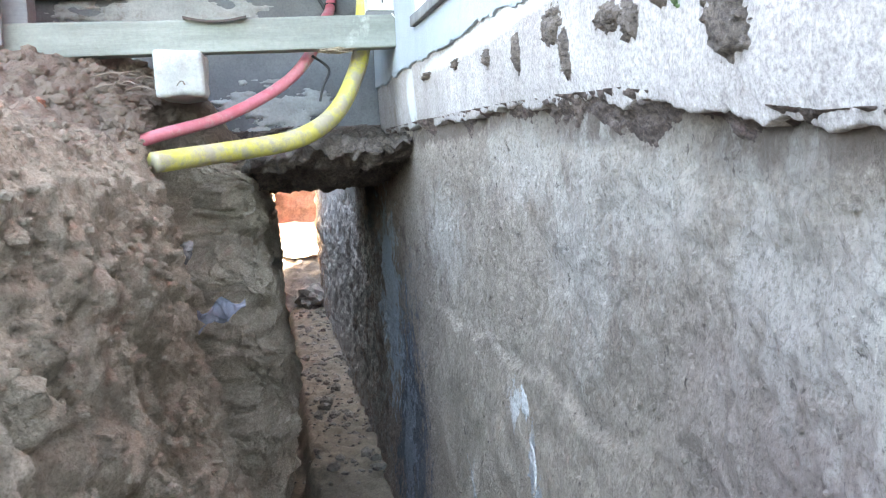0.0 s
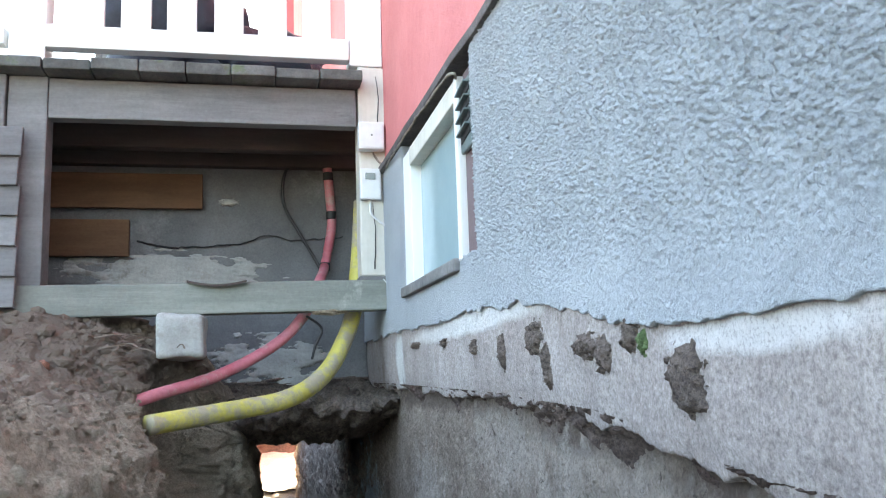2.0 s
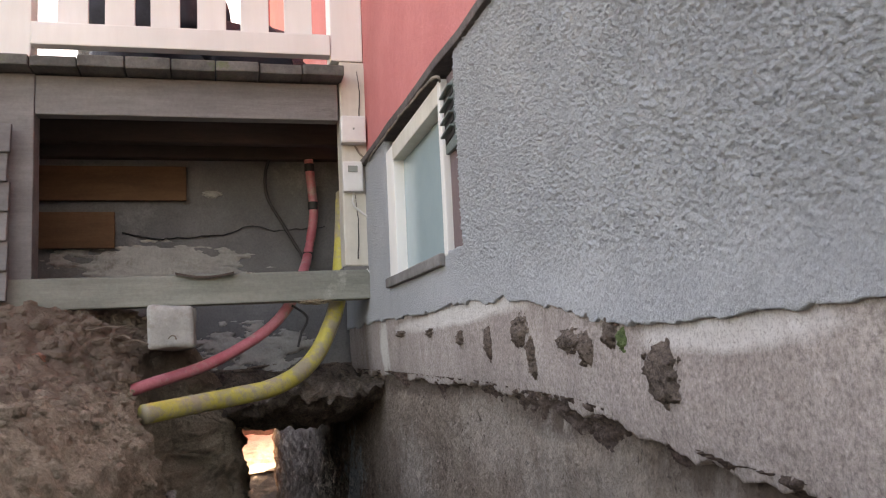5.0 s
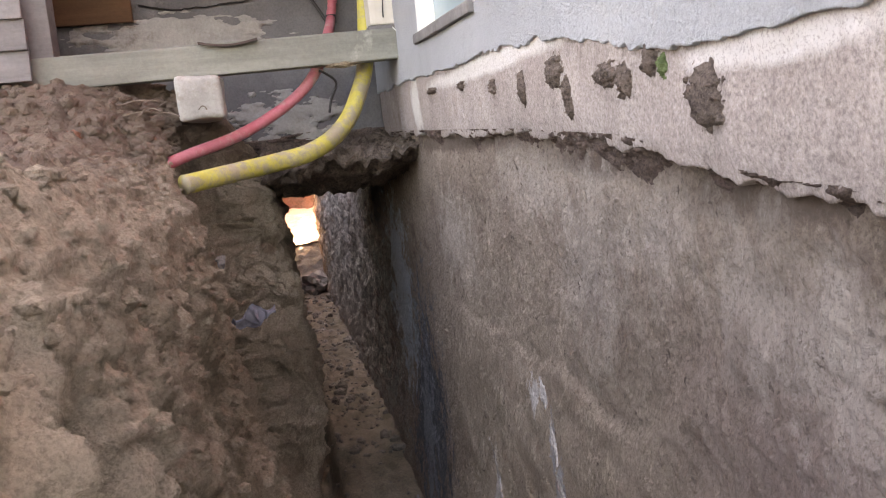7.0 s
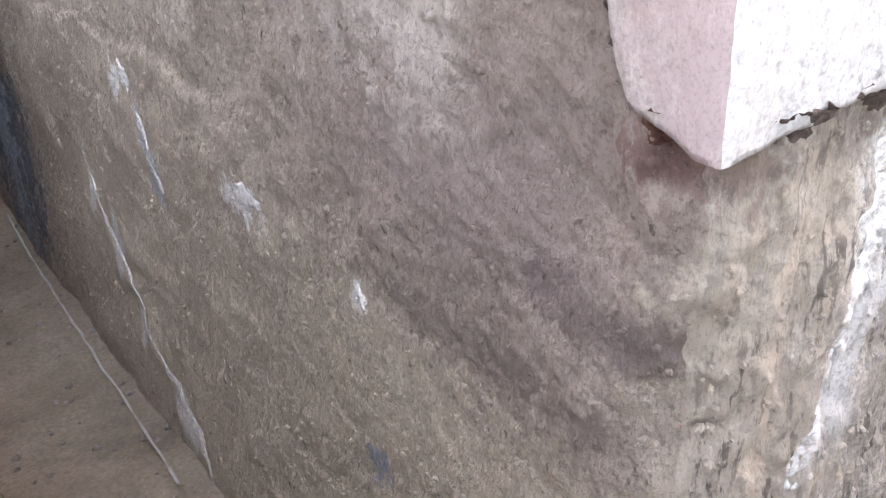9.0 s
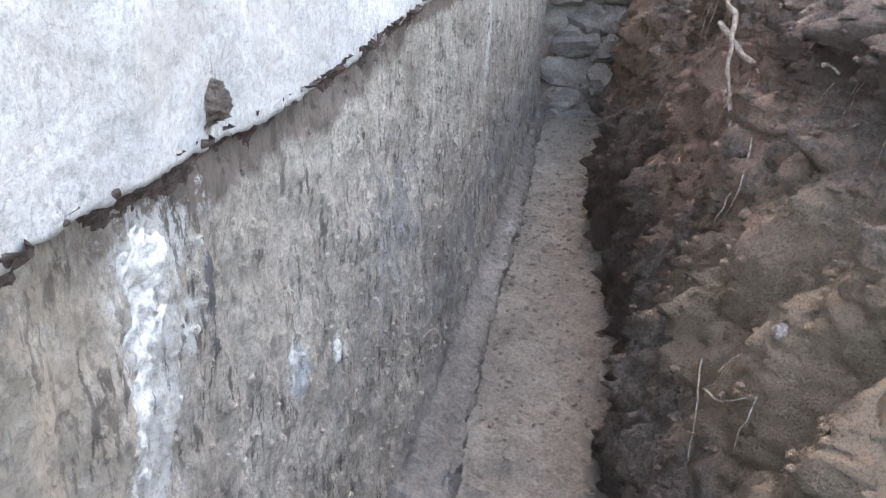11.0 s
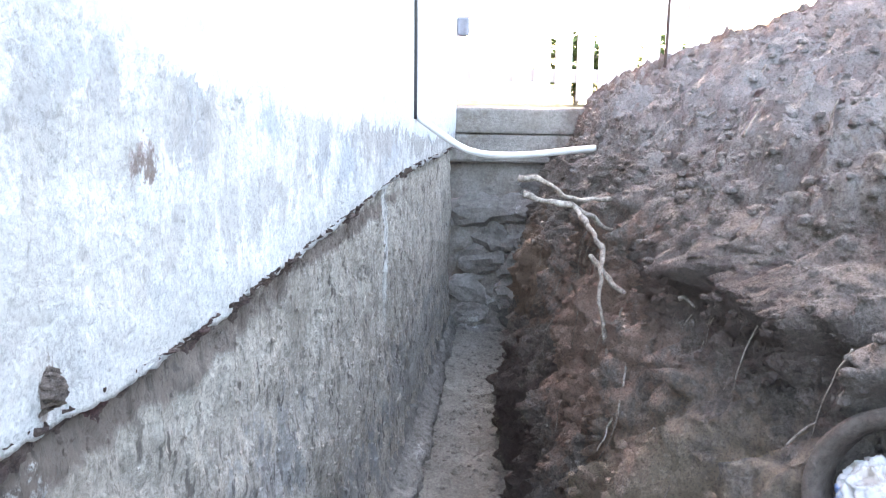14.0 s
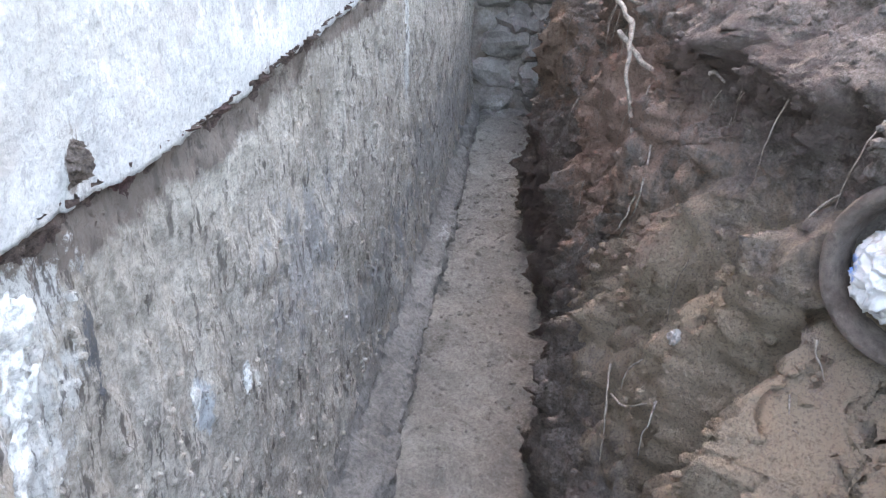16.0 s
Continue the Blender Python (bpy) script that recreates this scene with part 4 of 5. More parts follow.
tagged(part("plank", plank, "brown_wood"), "short brown board against the porch wall", "board", "boards under the deck")

RED = [(-0.74, 2.12, 0.125), (-0.665, 2.17, 0.150), (-0.505, 2.30, 0.201), (-0.348, 2.40, 0.289), (-0.262, 2.45, 0.380), (-0.205, 2.60, 0.50), (-0.172, 2.79, 0.575), (-0.145, 2.81, 0.72), (-0.15, 2.81, 0.82), (-0.158, 2.81, 0.925)]
YELLOW = [(-0.665, 2.0, 0.078), (-0.55, 2.08, 0.093), (-0.434, 2.15, 0.108), (-0.34, 2.20, 0.124), (-0.262, 2.26, 0.158), (-0.20, 2.33, 0.212), (-0.152, 2.39, 0.29), (-0.118, 2.43, 0.38), (-0.09, 2.50, 0.55), (-0.07, 2.56, 0.75)]
duct = tagged(part("cable_duct", tube(RED, 0.0165, 90, 14), "red_pipe", smooth=True), "dirty red plastic cable duct rising from the soil", "duct")
for z in (0.755, 0.57, 0.895):
    x, y = lerp([(0.575, -0.172), (0.72, -0.145), (0.82, -0.15), (0.925, -0.158)], z), lerp([(0.575, 2.79), (0.72, 2.81)], z)
    part("tape", tube([(x, y, z - 0.014), (x, y, z), (x, y, z + 0.014)], 0.0182, 6, 16), "black_rubber", duct, "band of dark tape", True)
tagged(part("gas_pipe", tube(YELLOW, 0.0255, 90, 18), "yellow_pipe", smooth=True), "muddy yellow plastic pipe bending up under the deck", "pipe")
tagged(part("cable", tube([(-0.23, 2.82, 0.94), (-0.30, 2.82, 0.92), (-0.31, 2.82, 0.80), (-0.25, 2.81, 0.68), (-0.19, 2.80, 0.57), (-0.18, 2.77, 0.52)], 0.006, 50, 8), "black_rubber", smooth=True), "thin black cable hanging under the deck", "cable")
tagged(part("cable", tube([(-0.26, 2.42, 0.37), (-0.215, 2.41, 0.33), (-0.235, 2.41, 0.28), (-0.245, 2.41, 0.24)], 0.004, 24, 6), "black_rubber", smooth=True), "thin black wire end below the beam", "cable")

tagged(part("concrete_block", box(-0.668, -0.545, 2.17, 2.37, 0.245, 0.362, 0.012, 0.008, 6), "concrete", smooth=True), "rounded pale concrete block under the beam", "block")


def shard_place(u, v):
    return Vector((-0.60 + u * 0.165, 2.30 + v * 0.055, 0.462 - 0.012 * math.sin(u * 3.1) + 0.004))


tagged(part("slate_shard", solid(sheet(shard_place, 14, 4), (0, 0, -0.006)), "dark_wood"), "dark curved slate shard lying on the beam", "shard")


def meter_box():
    b = empty("sensor_box", "small white sensor box with display on the post", "sensor box", at=(0, 0, 0))
    part("case", box(-0.104, -0.041, 2.31, 2.334, 0.708, 0.803, 0.005), "white_plastic", b)
    part("display", box(-0.088, -0.058, 2.3065, 2.3095, 0.768, 0.788, 0.001), "display", b, "grey display")
    return b


meter_box()
b = empty("junction_box", "white plastic junction box on the post", "junction box")
part("case", box(-0.108, -0.03, 2.292, 2.334, 0.858, 0.944, 0.007), "white_plastic", b)
part("screw", box(-0.072, -0.066, 2.2895, 2.2915, 0.898, 0.904, 0.001), "display", b)
tagged(part("cable", tube([(-0.07, 2.33, 0.71), (-0.072, 2.325, 0.67), (-0.05, 2.325, 0.645), (-0.018, 2.325, 0.62), (-0.008, 2.33, 0.58)], 0.0035, 30, 6), "white_plastic", smooth=True), "thin white cable from the sensor box", "cable")
tagged(part("cable", tube([(-0.06, 2.33, 0.856), (-0.03, 2.30, 0.80), (-0.045, 2.1, 0.778), (-0.045, 1.7, 0.770), (-0.047, 1.36, 0.750), (-0.036, 1.34, 0.74)], 0.003, 60, 6, wobble=0.004), "root", smooth=True), "thin pale cable along the drip strip", "cable")


def sack(x, y, z, size, seed, material, label):
    tagged(part("rubbish_sack", lump((x, y, z), size, seed, 4, 0.35, 1.6), material, smooth=True), label, "sack", "sacks on the deck")


sack(-0.68, 2.66, 1.33, (0.25, 0.14, 0.27), 1, "sack", "shiny black rubbish sack on the deck")
sack(-0.38, 2.64, 1.20, (0.19, 0.13, 0.15), 2, "sack", "shiny black rubbish sack on the deck")
sack(-0.72, 2.68, 1.56, (0.17, 0.10, 0.05), 3, "red_cloth", "red cloth bundle on the sacks")
tagged(part("wood_offcut", box(-0.30, -0.14, 2.50, 2.62, 1.096, 1.128, 0.004), "brown_wood"), "pale wooden offcut on the deck", "offcut")
tagged(part("house_pillar", box(-0.285, -0.21, 4.02, 4.18, 1.096, 3.2, 0.004), "red_paint"), "red painted pillar behind the deck", "pillar", kind="structure")


# ---- the end wall of the second trench ----
def stone_end():
    w = empty("wall_end", "rubble stone wall with concrete cap closing the trench", "stone wall", kind="structure")

    def core(u, v):
        p = Vector((3.34, 0.03 - u * 1.6, -1.1 + v * 1.06))
        p.x += fbm(p, 6, 4) * 0.02
        return p
    part("mortar", solid(sheet(core, 60, 40), (0.3, 0, 0)), "cap_concrete", w)
    part("cap", box(3.295, 3.65, -1.6, 0.02, -0.055, 0.048, 0.012, 0.006, 8), "cap_concrete", w, "dirty grey concrete cap")
    part("cap", box(3.30, 3.6, -1.6, 0.02, -0.17, -0.058, 0.012, 0.008, 8), "cap_concrete", w, "dirty grey concrete band")
    rng = random.Random(5)
    z = -0.20
    while z > -0.95:
        h = rng.uniform(0.07, 0.13)
        y = 0.02 - rng.uniform(0, 0.06)
        while y > -0.75:
            wd = rng.uniform(0.10, 0.24)
            if rng.random() < 0.93:
                k = rng.uniform(1.1, 1.35)
                stone = lump((0, 0, 0), (0.05, wd * 0.5 * k, h * 0.5 * k), rng.random() * 50, 3, 0.38, 1.3)
                turn = Euler((rng.uniform(-0.35, 0.35), rng.uniform(-0.3, 0.3), rng.uniform(-0.3, 0.3))).to_matrix().to_4x4()
                bmesh.ops.transform(stone, matrix=Matrix.Translation((3.352 + rng.uniform(-0.012, 0.014), y - wd / 2, z - h / 2 + rng.uniform(-0.02, 0.02))) @ turn, verts=stone.verts)
                part("stone", stone, "stone", w)
            y -= wd * rng.uniform(0.85, 1.15)
        z -= h
    return w


stone_end()
tagged(part("ground", box(3.6, 60, -30, 1.5, -0.4, 0.02, 0), "grass_ground"), "level ground behind the stone wall", "ground", kind="structure")


def fence():
    f = empty("fence", "white painted picket fence behind the stone wall", "fence")
    for z in (0.16, 0.5):
        part("rail", box(4.62, 4.66, -1.3, 0.9, z, z + 0.07, 0.003), "white_paint", f)
    for i in range(19):
        y = 0.85 - i * 0.115
        part("picket", box(4.595, 4.617, y - 0.09, y, 0.06, 0.9 + 0.01 * math.sin(i * 3.3), 0.003), "white_paint", f)
    return f


fence()

# conduit across the trench and the cable on the wall
tagged(part("conduit", tube([(2.22, -0.03, 0.05), (2.23, -0.06, 0.022), (2.24, -0.18, -0.05), (2.22, -0.32, -0.06), (2.2, -0.489, -0.04), (2.2, -0.54, -0.035)], 0.010, 50, 10), "white_plastic", smooth=True), "white plastic conduit sagging across the trench", "conduit")
tagged(part("cable", tube([(2.16, -0.036, 0.04), (2.155, -0.037, 0.3), (2.15, -0.036, 0.7), (2.15, -0.055, 0.9)], 0.005, 30, 6), "black_rubber", smooth=True), "thin dark cable down the house wall", "cable")


# roots hanging from the bank
def root(points, r, thin=0.4):
    tagged(part("root", tube(points, r, 60, 8, thin, 0.006), "root", smooth=True), "bare pale tree root sticking out of the soil", "root", "roots in the bank")


# old drain pipe in the bank
def drain_pipe():
    d = empty("drain_pipe", "old broken clay drain pipe end in the bank", "drain pipe")
    turn = PIPE_AXIS.to_track_quat("Z", "Y").to_matrix().to_4x4()
    m = Matrix.Translation(PIPE_AT) @ turn @ Matrix.Scale(0.82, 4)
    bm = bmesh.new()
    prof = [(0.122, -0.2), (0.124, 0.0), (0.120, 0.010), (0.110, 0.012), (0.100, 0.0), (0.094, -0.05), (0.070, -0.06), (0.066, -0.2)]
    rings = []
    for r, z in prof:
        rings.append([bm.verts.new(m @ Vector(((r + 0.002 * noise.noise(Vector((k * 0.7, r * 40, z * 30)))) * math.cos(k / 40 * math.tau), r * math.sin(k / 40 * math.tau), z))) for k in range(40)])
    for a, c in zip(rings, rings[1:]):
        for k in range(40):
            bm.faces.new((a[k], a[(k + 1) % 40], c[(k + 1) % 40], c[k]))
    part("socket", bm, "clay_pipe", d, smooth=True)
    bag = bmesh.new()
    bmesh.ops.create_icosphere(bag, subdivisions=6, radius=1)
    for v in bag.verts:
        fold = crumbs(v.co + noise.noise_vector(v.co * 2.2) * 0.3, 1.9)
        v.co = Vector((v.co.x * 0.058, v.co.y * 0.058, v.co.z * 0.05)) * (1.12 - 0.40 * fold ** 0.8 + 0.12 * blocks(v.co, 3.1) + 0.05 * fbm(v.co, 6, 3))
    bmesh.ops.transform(bag, matrix=Matrix.Translation((0.0, 0.024, 0.0)) @ m @ Matrix.Translation((0, -0.005, -0.03)), verts=bag.verts)
    tagged(part("plastic_bag", bag, "bag", smooth=True), "crumpled white and blue plastic bag stuffed in the pipe", "plastic bag")


drain_pipe()


# ---- roots and twigs in the banks ----
root([(1.412, -0.353, -0.043), (1.412, -0.407, -0.047), (1.412, -0.457, -0.082), (1.468, -0.537, -0.088), (1.638, -0.643, -0.139)], 0.0062, 0.6)
root([(1.374, -0.368, -0.069), (1.393, -0.424, -0.088), (1.412, -0.468, -0.099), (1.449, -0.526, -0.136), (1.506, -0.585, -0.195), (1.638, -0.655, -0.234)], 0.0062, 0.6)
root([(1.412, -0.468, -0.101), (1.336, -0.497, -0.130), (1.280, -0.516, -0.167), (1.223, -0.510, -0.232), (1.186, -0.526, -0.323), (1.148, -0.513, -0.352)], 0.0062, 0.35)
root([(1.336, -0.494, -0.176), (1.299, -0.529, -0.212), (1.242, -0.571, -0.255), (1.186, -0.560, -0.321), (1.129, -0.543, -0.385), (1.035, -0.506, -0.438)], 0.005, 0.2)


def twig(points, r, label="dry thin twig lying on loose soil"):
    tagged(part("twig", tube(points, r, 16, 6, 0.5, 0.002), "twig_bark" if r > 0.002 and points[0][1] > 1 else "root", smooth=True), label, "twig", "twigs on the soil")


twig([(1.55, -0.80, 0.10), (1.55, -0.82, 0.14), (1.55, -0.835, 0.18)], 0.004)
twig([(0.585, -0.700, -0.372), (0.578, -0.700, -0.385), (0.565, -0.705, -0.392), (0.558, -0.708, -0.408)], 0.0016)
twig([(0.537, -0.668, -0.415), (0.528, -0.668, -0.425), (0.52, -0.668, -0.440), (0.500, -0.674, -0.438)], 0.0014)
twig([(0.880, -0.500, -0.598), (0.845, -0.498, -0.615), (0.806, -0.496, -0.632), (0.765, -0.490, -0.700)], 0.0022, "thin bare root hanging from the bank")
twig([(0.800, -0.500, -0.600), (0.755, -0.515, -0.588), (0.724, -0.526, -0.566), (0.707, -0.550, -0.548)], 0.0022, "thin bare root hanging from the bank")
twig([(0.709, -0.552, -0.546), (0.700, -0.546, -0.575), (0.702, -0.538, -0.600), (0.698, -0.536, -0.628)], 0.0018, "thin bare root hanging from the bank")
twig([(1.170, -0.562, -0.262), (1.100, -0.550, -0.320), (1.048, -0.538, -0.372), (1.065, -0.530, -0.420), (1.100, -0.515, -0.478)], 0.0022, "thin bare root hanging from the bank")
twig([(1.289, -0.748, 0.050), (1.305, -0.762, 0.072), (1.322, -0.776, 0.092)], 0.0035, "pale bare twig lying on the soil heap")
twig([(1.517, -0.697, 0.058), (1.516, -0.716, 0.074), (1.514, -0.738, 0.086)], 0.003, "pale bare twig lying on the soil heap")
twig([(0.700, -0.702, -0.275), (0.689, -0.708, -0.258), (0.684, -0.716, -0.246), (0.676, -0.724, -0.236)], 0.0022, "thin bare root at the rim of the drain pipe")
twig([(1.046, -0.622, -0.186), (1.038, -0.628, -0.183), (1.020, -0.640, -0.192)], 0.004, "stub of bare root in the bank")
for i, (x, y, a, ln) in enumerate([(-0.76, 2.16, 0.5, 0.10), (-0.73, 2.15, 2.2, 0.09), (-0.72, 2.18, 1.1, 0.11), (-0.70, 2.14, 2.8, 0.08), (-0.77, 2.20, 0.1, 0.12),
                                   (-0.60, 2.12, 1.9, 0.07), (-0.84, 2.20, 0.3, 0.14), (-0.95, 2.22, 2.9, 0.12), (-0.75, 2.12, 1.5, 0.07), (-0.69, 2.20, 0.9, 0.07)]):
    z = 0.262 + 0.010 * (i % 3) + (y - 2.15) * 0.55
    twig([(x - math.cos(a) * ln / 2, y - math.sin(a) * ln / 2, z), (x, y, z + 0.012), (x + math.cos(a) * ln / 2, y + math.sin(a) * ln / 2, z + 0.004)], 0.0022)


# ---- loose crumbs, stones and scraps ----
def crumb_field(name, place, us, vs, count, seed, material, label, small=0.004, big=0.016):
    """Many small clods on a bank, joined into one thing."""
    rng = random.Random(seed)
    base = bmesh.new()
    bmesh.ops.create_icosphere(base, subdivisions=1, radius=1)
    co, tri = [v.co.copy() for v in base.verts], [[v.index for v in f.verts] for f in base.faces]
    base.free()
    verts, faces = [], []
    for i in range(count):
        p = place(rng.uniform(*us), rng.uniform(*vs))
        r = small + (big - small) * rng.random() ** 4
        size = Vector((rng.uniform(0.7, 1.3), rng.uniform(0.7, 1.3), rng.uniform(0.6, 1.0))) * r
        n0 = len(verts)
        for c in co:
            k = 1 + 0.35 * noise.noise(c * 1.7 + Vector((i, 0, 0)))
            verts.append((p.x + c.x * size.x * k, p.y + c.y * size.y * k, p.z + c.z * size.z * k))
        faces += [[n0 + j for j in f] for f in tri]
    me = bpy.data.meshes.new(name)
    me.from_pydata(verts, [], faces)
    me.materials.append(M[material])
    return tagged(new(name, me), label, "soil crumbs", kind="stuff")


crumb_field("soil_crumbs", west_bank, (0.16, 0.62), (0.20, 0.74), 7000, 3, "soil_tan", "loose crumbs of tan soil on the bank", 0.002, 0.014)
crumb_field("soil_crumbs", west_bank, (0.56, 0.72), (0.58, 0.78), 1500, 4, "soil_tan", "dark crumbs of topsoil before the deck", 0.004, 0.03)
crumb_field("soil_crumbs", south_bank, (0.24, 0.82), (0.15, 0.55), 10000, 5, "soil_dark", "crumbly clods of brown soil in the bank", 0.0015, 0.010)
crumb_field("soil_crumbs", south_bank, (0.24, 0.82), (0.5, 0.8), 15000, 15, "soil_dark", "loose crumbs of brown soil on the heap", 0.0015, 0.012)
crumb_field("soil_crumbs", floor_south, (0.1, 0.95), (0.3, 0.85), 2600, 6, "floor_soil", "small crumbs on the trench floor", 0.002, 0.010)
crumb_field("soil_crumbs", floor_place, (0.12, 0.5), (0.4, 0.85), 500, 7, "floor_soil", "small crumbs on the trench floor", 0.003, 0.014)
crumb_field("soil_crumbs", floor_place, (0.42, 0.9), (0.55, 0.85), 500, 8, "floor_soil", "clods on the long trench floor", 0.008, 0.035)


def pebble(at, size, seed, material, label, name="stone"):
    tagged(part(name, lump(at, size, seed, 3, 0.55, 1.5), material, smooth=False), label, "stone", "stones in the banks")


pebble((-0.546, 0.785, -0.356), (0.011, 0.011, 0.014), 4, "stone", "pale round pebble stuck in the bank")
pebble((-0.612, 1.985, -0.13), (0.02, 0.02, 0.026), 7, "stone", "pale stone at the edge of the bank")
pebble((0.735, -0.572, -0.464), (0.009, 0.009, 0.011), 9, "stone", "grey stone stuck in the bank")
pebble((-0.12, 7.4, -1.02), (0.13, 0.2, 0.10), 11, "stone", "pale rubble stone in the far trench")
pebble((-0.25, 7.9, -0.95), (0.12, 0.16, 0.12), 13, "stone", "pale rubble stone in the far trench")
pebble((-0.10, 8.4, -0.90), (0.13, 0.2, 0.13), 15, "stone", "pale rubble stone in the far trench")
pebble((-0.28, 8.6, -0.86), (0.14, 0.16, 0.14), 17, "stone", "pale rubble stone in the far trench")
pebble((-0.93, 2.05, 0.225), (0.03, 0.02, 0.016), 21, "brick_red", "broken bit of red brick on the soil", "brick_bit")
pebble((-1.0, 2.18, 0.285), (0.035, 0.03, 0.025), 23, "clod", "dark lump of topsoil before the deck", "soil_lump")


def rag_place(u, v):
    p = Vector((-0.596 + u * 0.118, 2.075 + 0.015 * math.sin(u * 6), -0.285 + 0.03 * u - (0.062 - 0.03 * u) * v - 0.012 * math.sin(u * 9 + v * 3)))
    return p + Vector((0, -0.02 + 0.03 * blocks(p, 30), 0.012 * blocks(p + Vector((3, 0, 0)), 22)))


tagged(part("rag", solid(sheet(rag_place, 36, 20), (0, 0.004, 0)), "rag", smooth=True), "crumpled grey-blue rag stuck in the bank", "rag")
tagged(part("lath", tube([(-0.055, 2.78, -1.165), (-0.075, 2.3, -1.175), (-0.085, 1.85, -1.185), (-0.10, 1.15, -1.19)], 0.0035, 40, 6, 1.0, 0.006), "concrete"), "thin pale lath lying at the foot of the wall", "lath")


# ---- smears and clods on the walls ----
def on_west(y, z, lift):
    return Vector((west_face(y, z) - lift, y, z))


def on_west_band(y, z, lift):
    return Vector((band_face(y, z) - lift, y, z))


def band_face(y, z):
    low, top = lerp(BAND_WEST, y), lerp(CAST_WEST, y) + 0.05
    return band_west((y + 0.0245) / 2.8645, min(1, max(0, (z - low) / (top - low)))).x


def on_south(x, z, lift):
    p = foundation_south(x / 3.32, (z + 1.5) / 1.9)
    return Vector((x, p.y - lift, z))


def on_south_band(x, z, lift):
    return Vector((x, -0.029 - lift, z))


def smear(name, place, a, z, ha, hz, material, label, seed=0, lift=0.004, rag_edge=0.55, freq=2.2, lean=0.0, category="smear"):
    """A thin irregular layer stuck on a wall round (a, z); its edges dip into the wall."""
    na, nz = (min(120, max(20, int(3.2 * h / 0.004))) for h in (ha, hz))
    off = Vector((seed * 3.1, seed * 1.3, seed * 0.7))

    def spot(u, v):
        s, t = (u - 0.5) * 3.2, (v - 0.5) * 3.2
        k = 1 - math.hypot(s, t) + rag_edge * noise.fractal(Vector((s * freq, t * freq, 0)) + off, 0.7, 2.1, 4)
        edge = min(1, (1.6 - max(abs(s), abs(t))) * 4)
        k = min(k, edge * 1.2 - 0.7)
        h = lift * min(1.0, k * 2.0) * (0.7 + 0.6 * crumbs(Vector((s * 3, t * 3, seed)), 1.5)) if k > 0 else max(-0.012, k * 0.05)
        return place(a + s * ha + lean * t * hz, z + t * hz, h)

    tagged(part(name, sheet(spot, na, nz), material, smooth=True), label, category, "", "structure")


# grit standing out of the walls
crumb_field("wall_grit", lambda u, v: on_west(u, v, -0.0015), (0.02, 2.3), (-1.15, 0.08), 8000, 21, "clay_wall", "coarse grit and clay crumbs on the wall", 0.001, 0.006)
crumb_field("wall_grit", lambda u, v: on_south(u, v, -0.001), (0.02, 2.2), (-1.0, -0.16), 9000, 22, "clay_south", "coarse grit and clay crumbs on the wall", 0.0015, 0.007)

# pale render: clods of soil left on the band
for i, (y, z, hy, hz) in enumerate([(0.955, 0.212, 0.035, 0.024), (0.908, 0.17, 0.012, 0.028), (0.755, 0.19, 0.035, 0.016), (0.70, 0.178, 0.018, 0.02), (0.628, 0.196, 0.016, 0.02),
                                    (0.512, 0.152, 0.034, 0.030), (0.505, 0.135, 0.028, 0.022), (1.12, 0.20, 0.014, 0.026), (1.30, 0.215, 0.012, 0.014), (1.57, 0.238, 0.03, 0.010), (1.9, 0.25, 0.05, 0.008)]):
    smear("soil_clod", on_west_band, y, z, hy, hz, "clod", "dark soil clod stuck on the pale render", i + 1, 0.012, 0.55, 2.6, category="soil clod")
smear("moss", on_west_band, 0.602, 0.187, 0.009, 0.014, "moss", "small green moss tuft on the render", 3, 0.008, category="moss")


def seam(place, table, a0, a1, material, label, depth, seed):
    """Soil stuck under the broken edge of the render."""
    n = int((a1 - a0) / 0.003)

    def spot(u, v):
        a = a0 + (a1 - a0) * u
        h = depth * max(0.15, 0.7 + 1.3 * fbm((a, seed, 0.2), 7, 4))
        z = lerp(table, a) + 0.012 - h * v
        return place(a, z, 0.024 * (1 - v) * (0.5 + 1.0 * crumbs(Vector((a, z, seed)), 60)) - 0.006 * v + 0.004 * fbm((a, z, seed), 40, 3) + 0.007 * (1 - v) * crumbs(Vector((a, z, seed)), 120))
    tagged(part("soil_seam", sheet(spot, n, 22), material, smooth=True), label, "soil seam", kind="structure")


seam(on_west, BAND_WEST, 0.07, 2.7, "rust_clod", "dark soil caught under the render edge", 0.05, 1.0)
seam(on_west, BAND_WEST, 0.02, 0.07, "rust_soil", "rusty red soil caught under the render edge", 0.03, 2.0)
seam(on_south, BAND_SOUTH, 0.02, 1.5, "rust_clod", "dark reddish soil caught under the render edge", 0.04, 3.0)
seam(on_south, BAND_SOUTH, 1.5, 3.2, "rust_clod", "dark soil caught under the render edge", 0.03, 4.0)

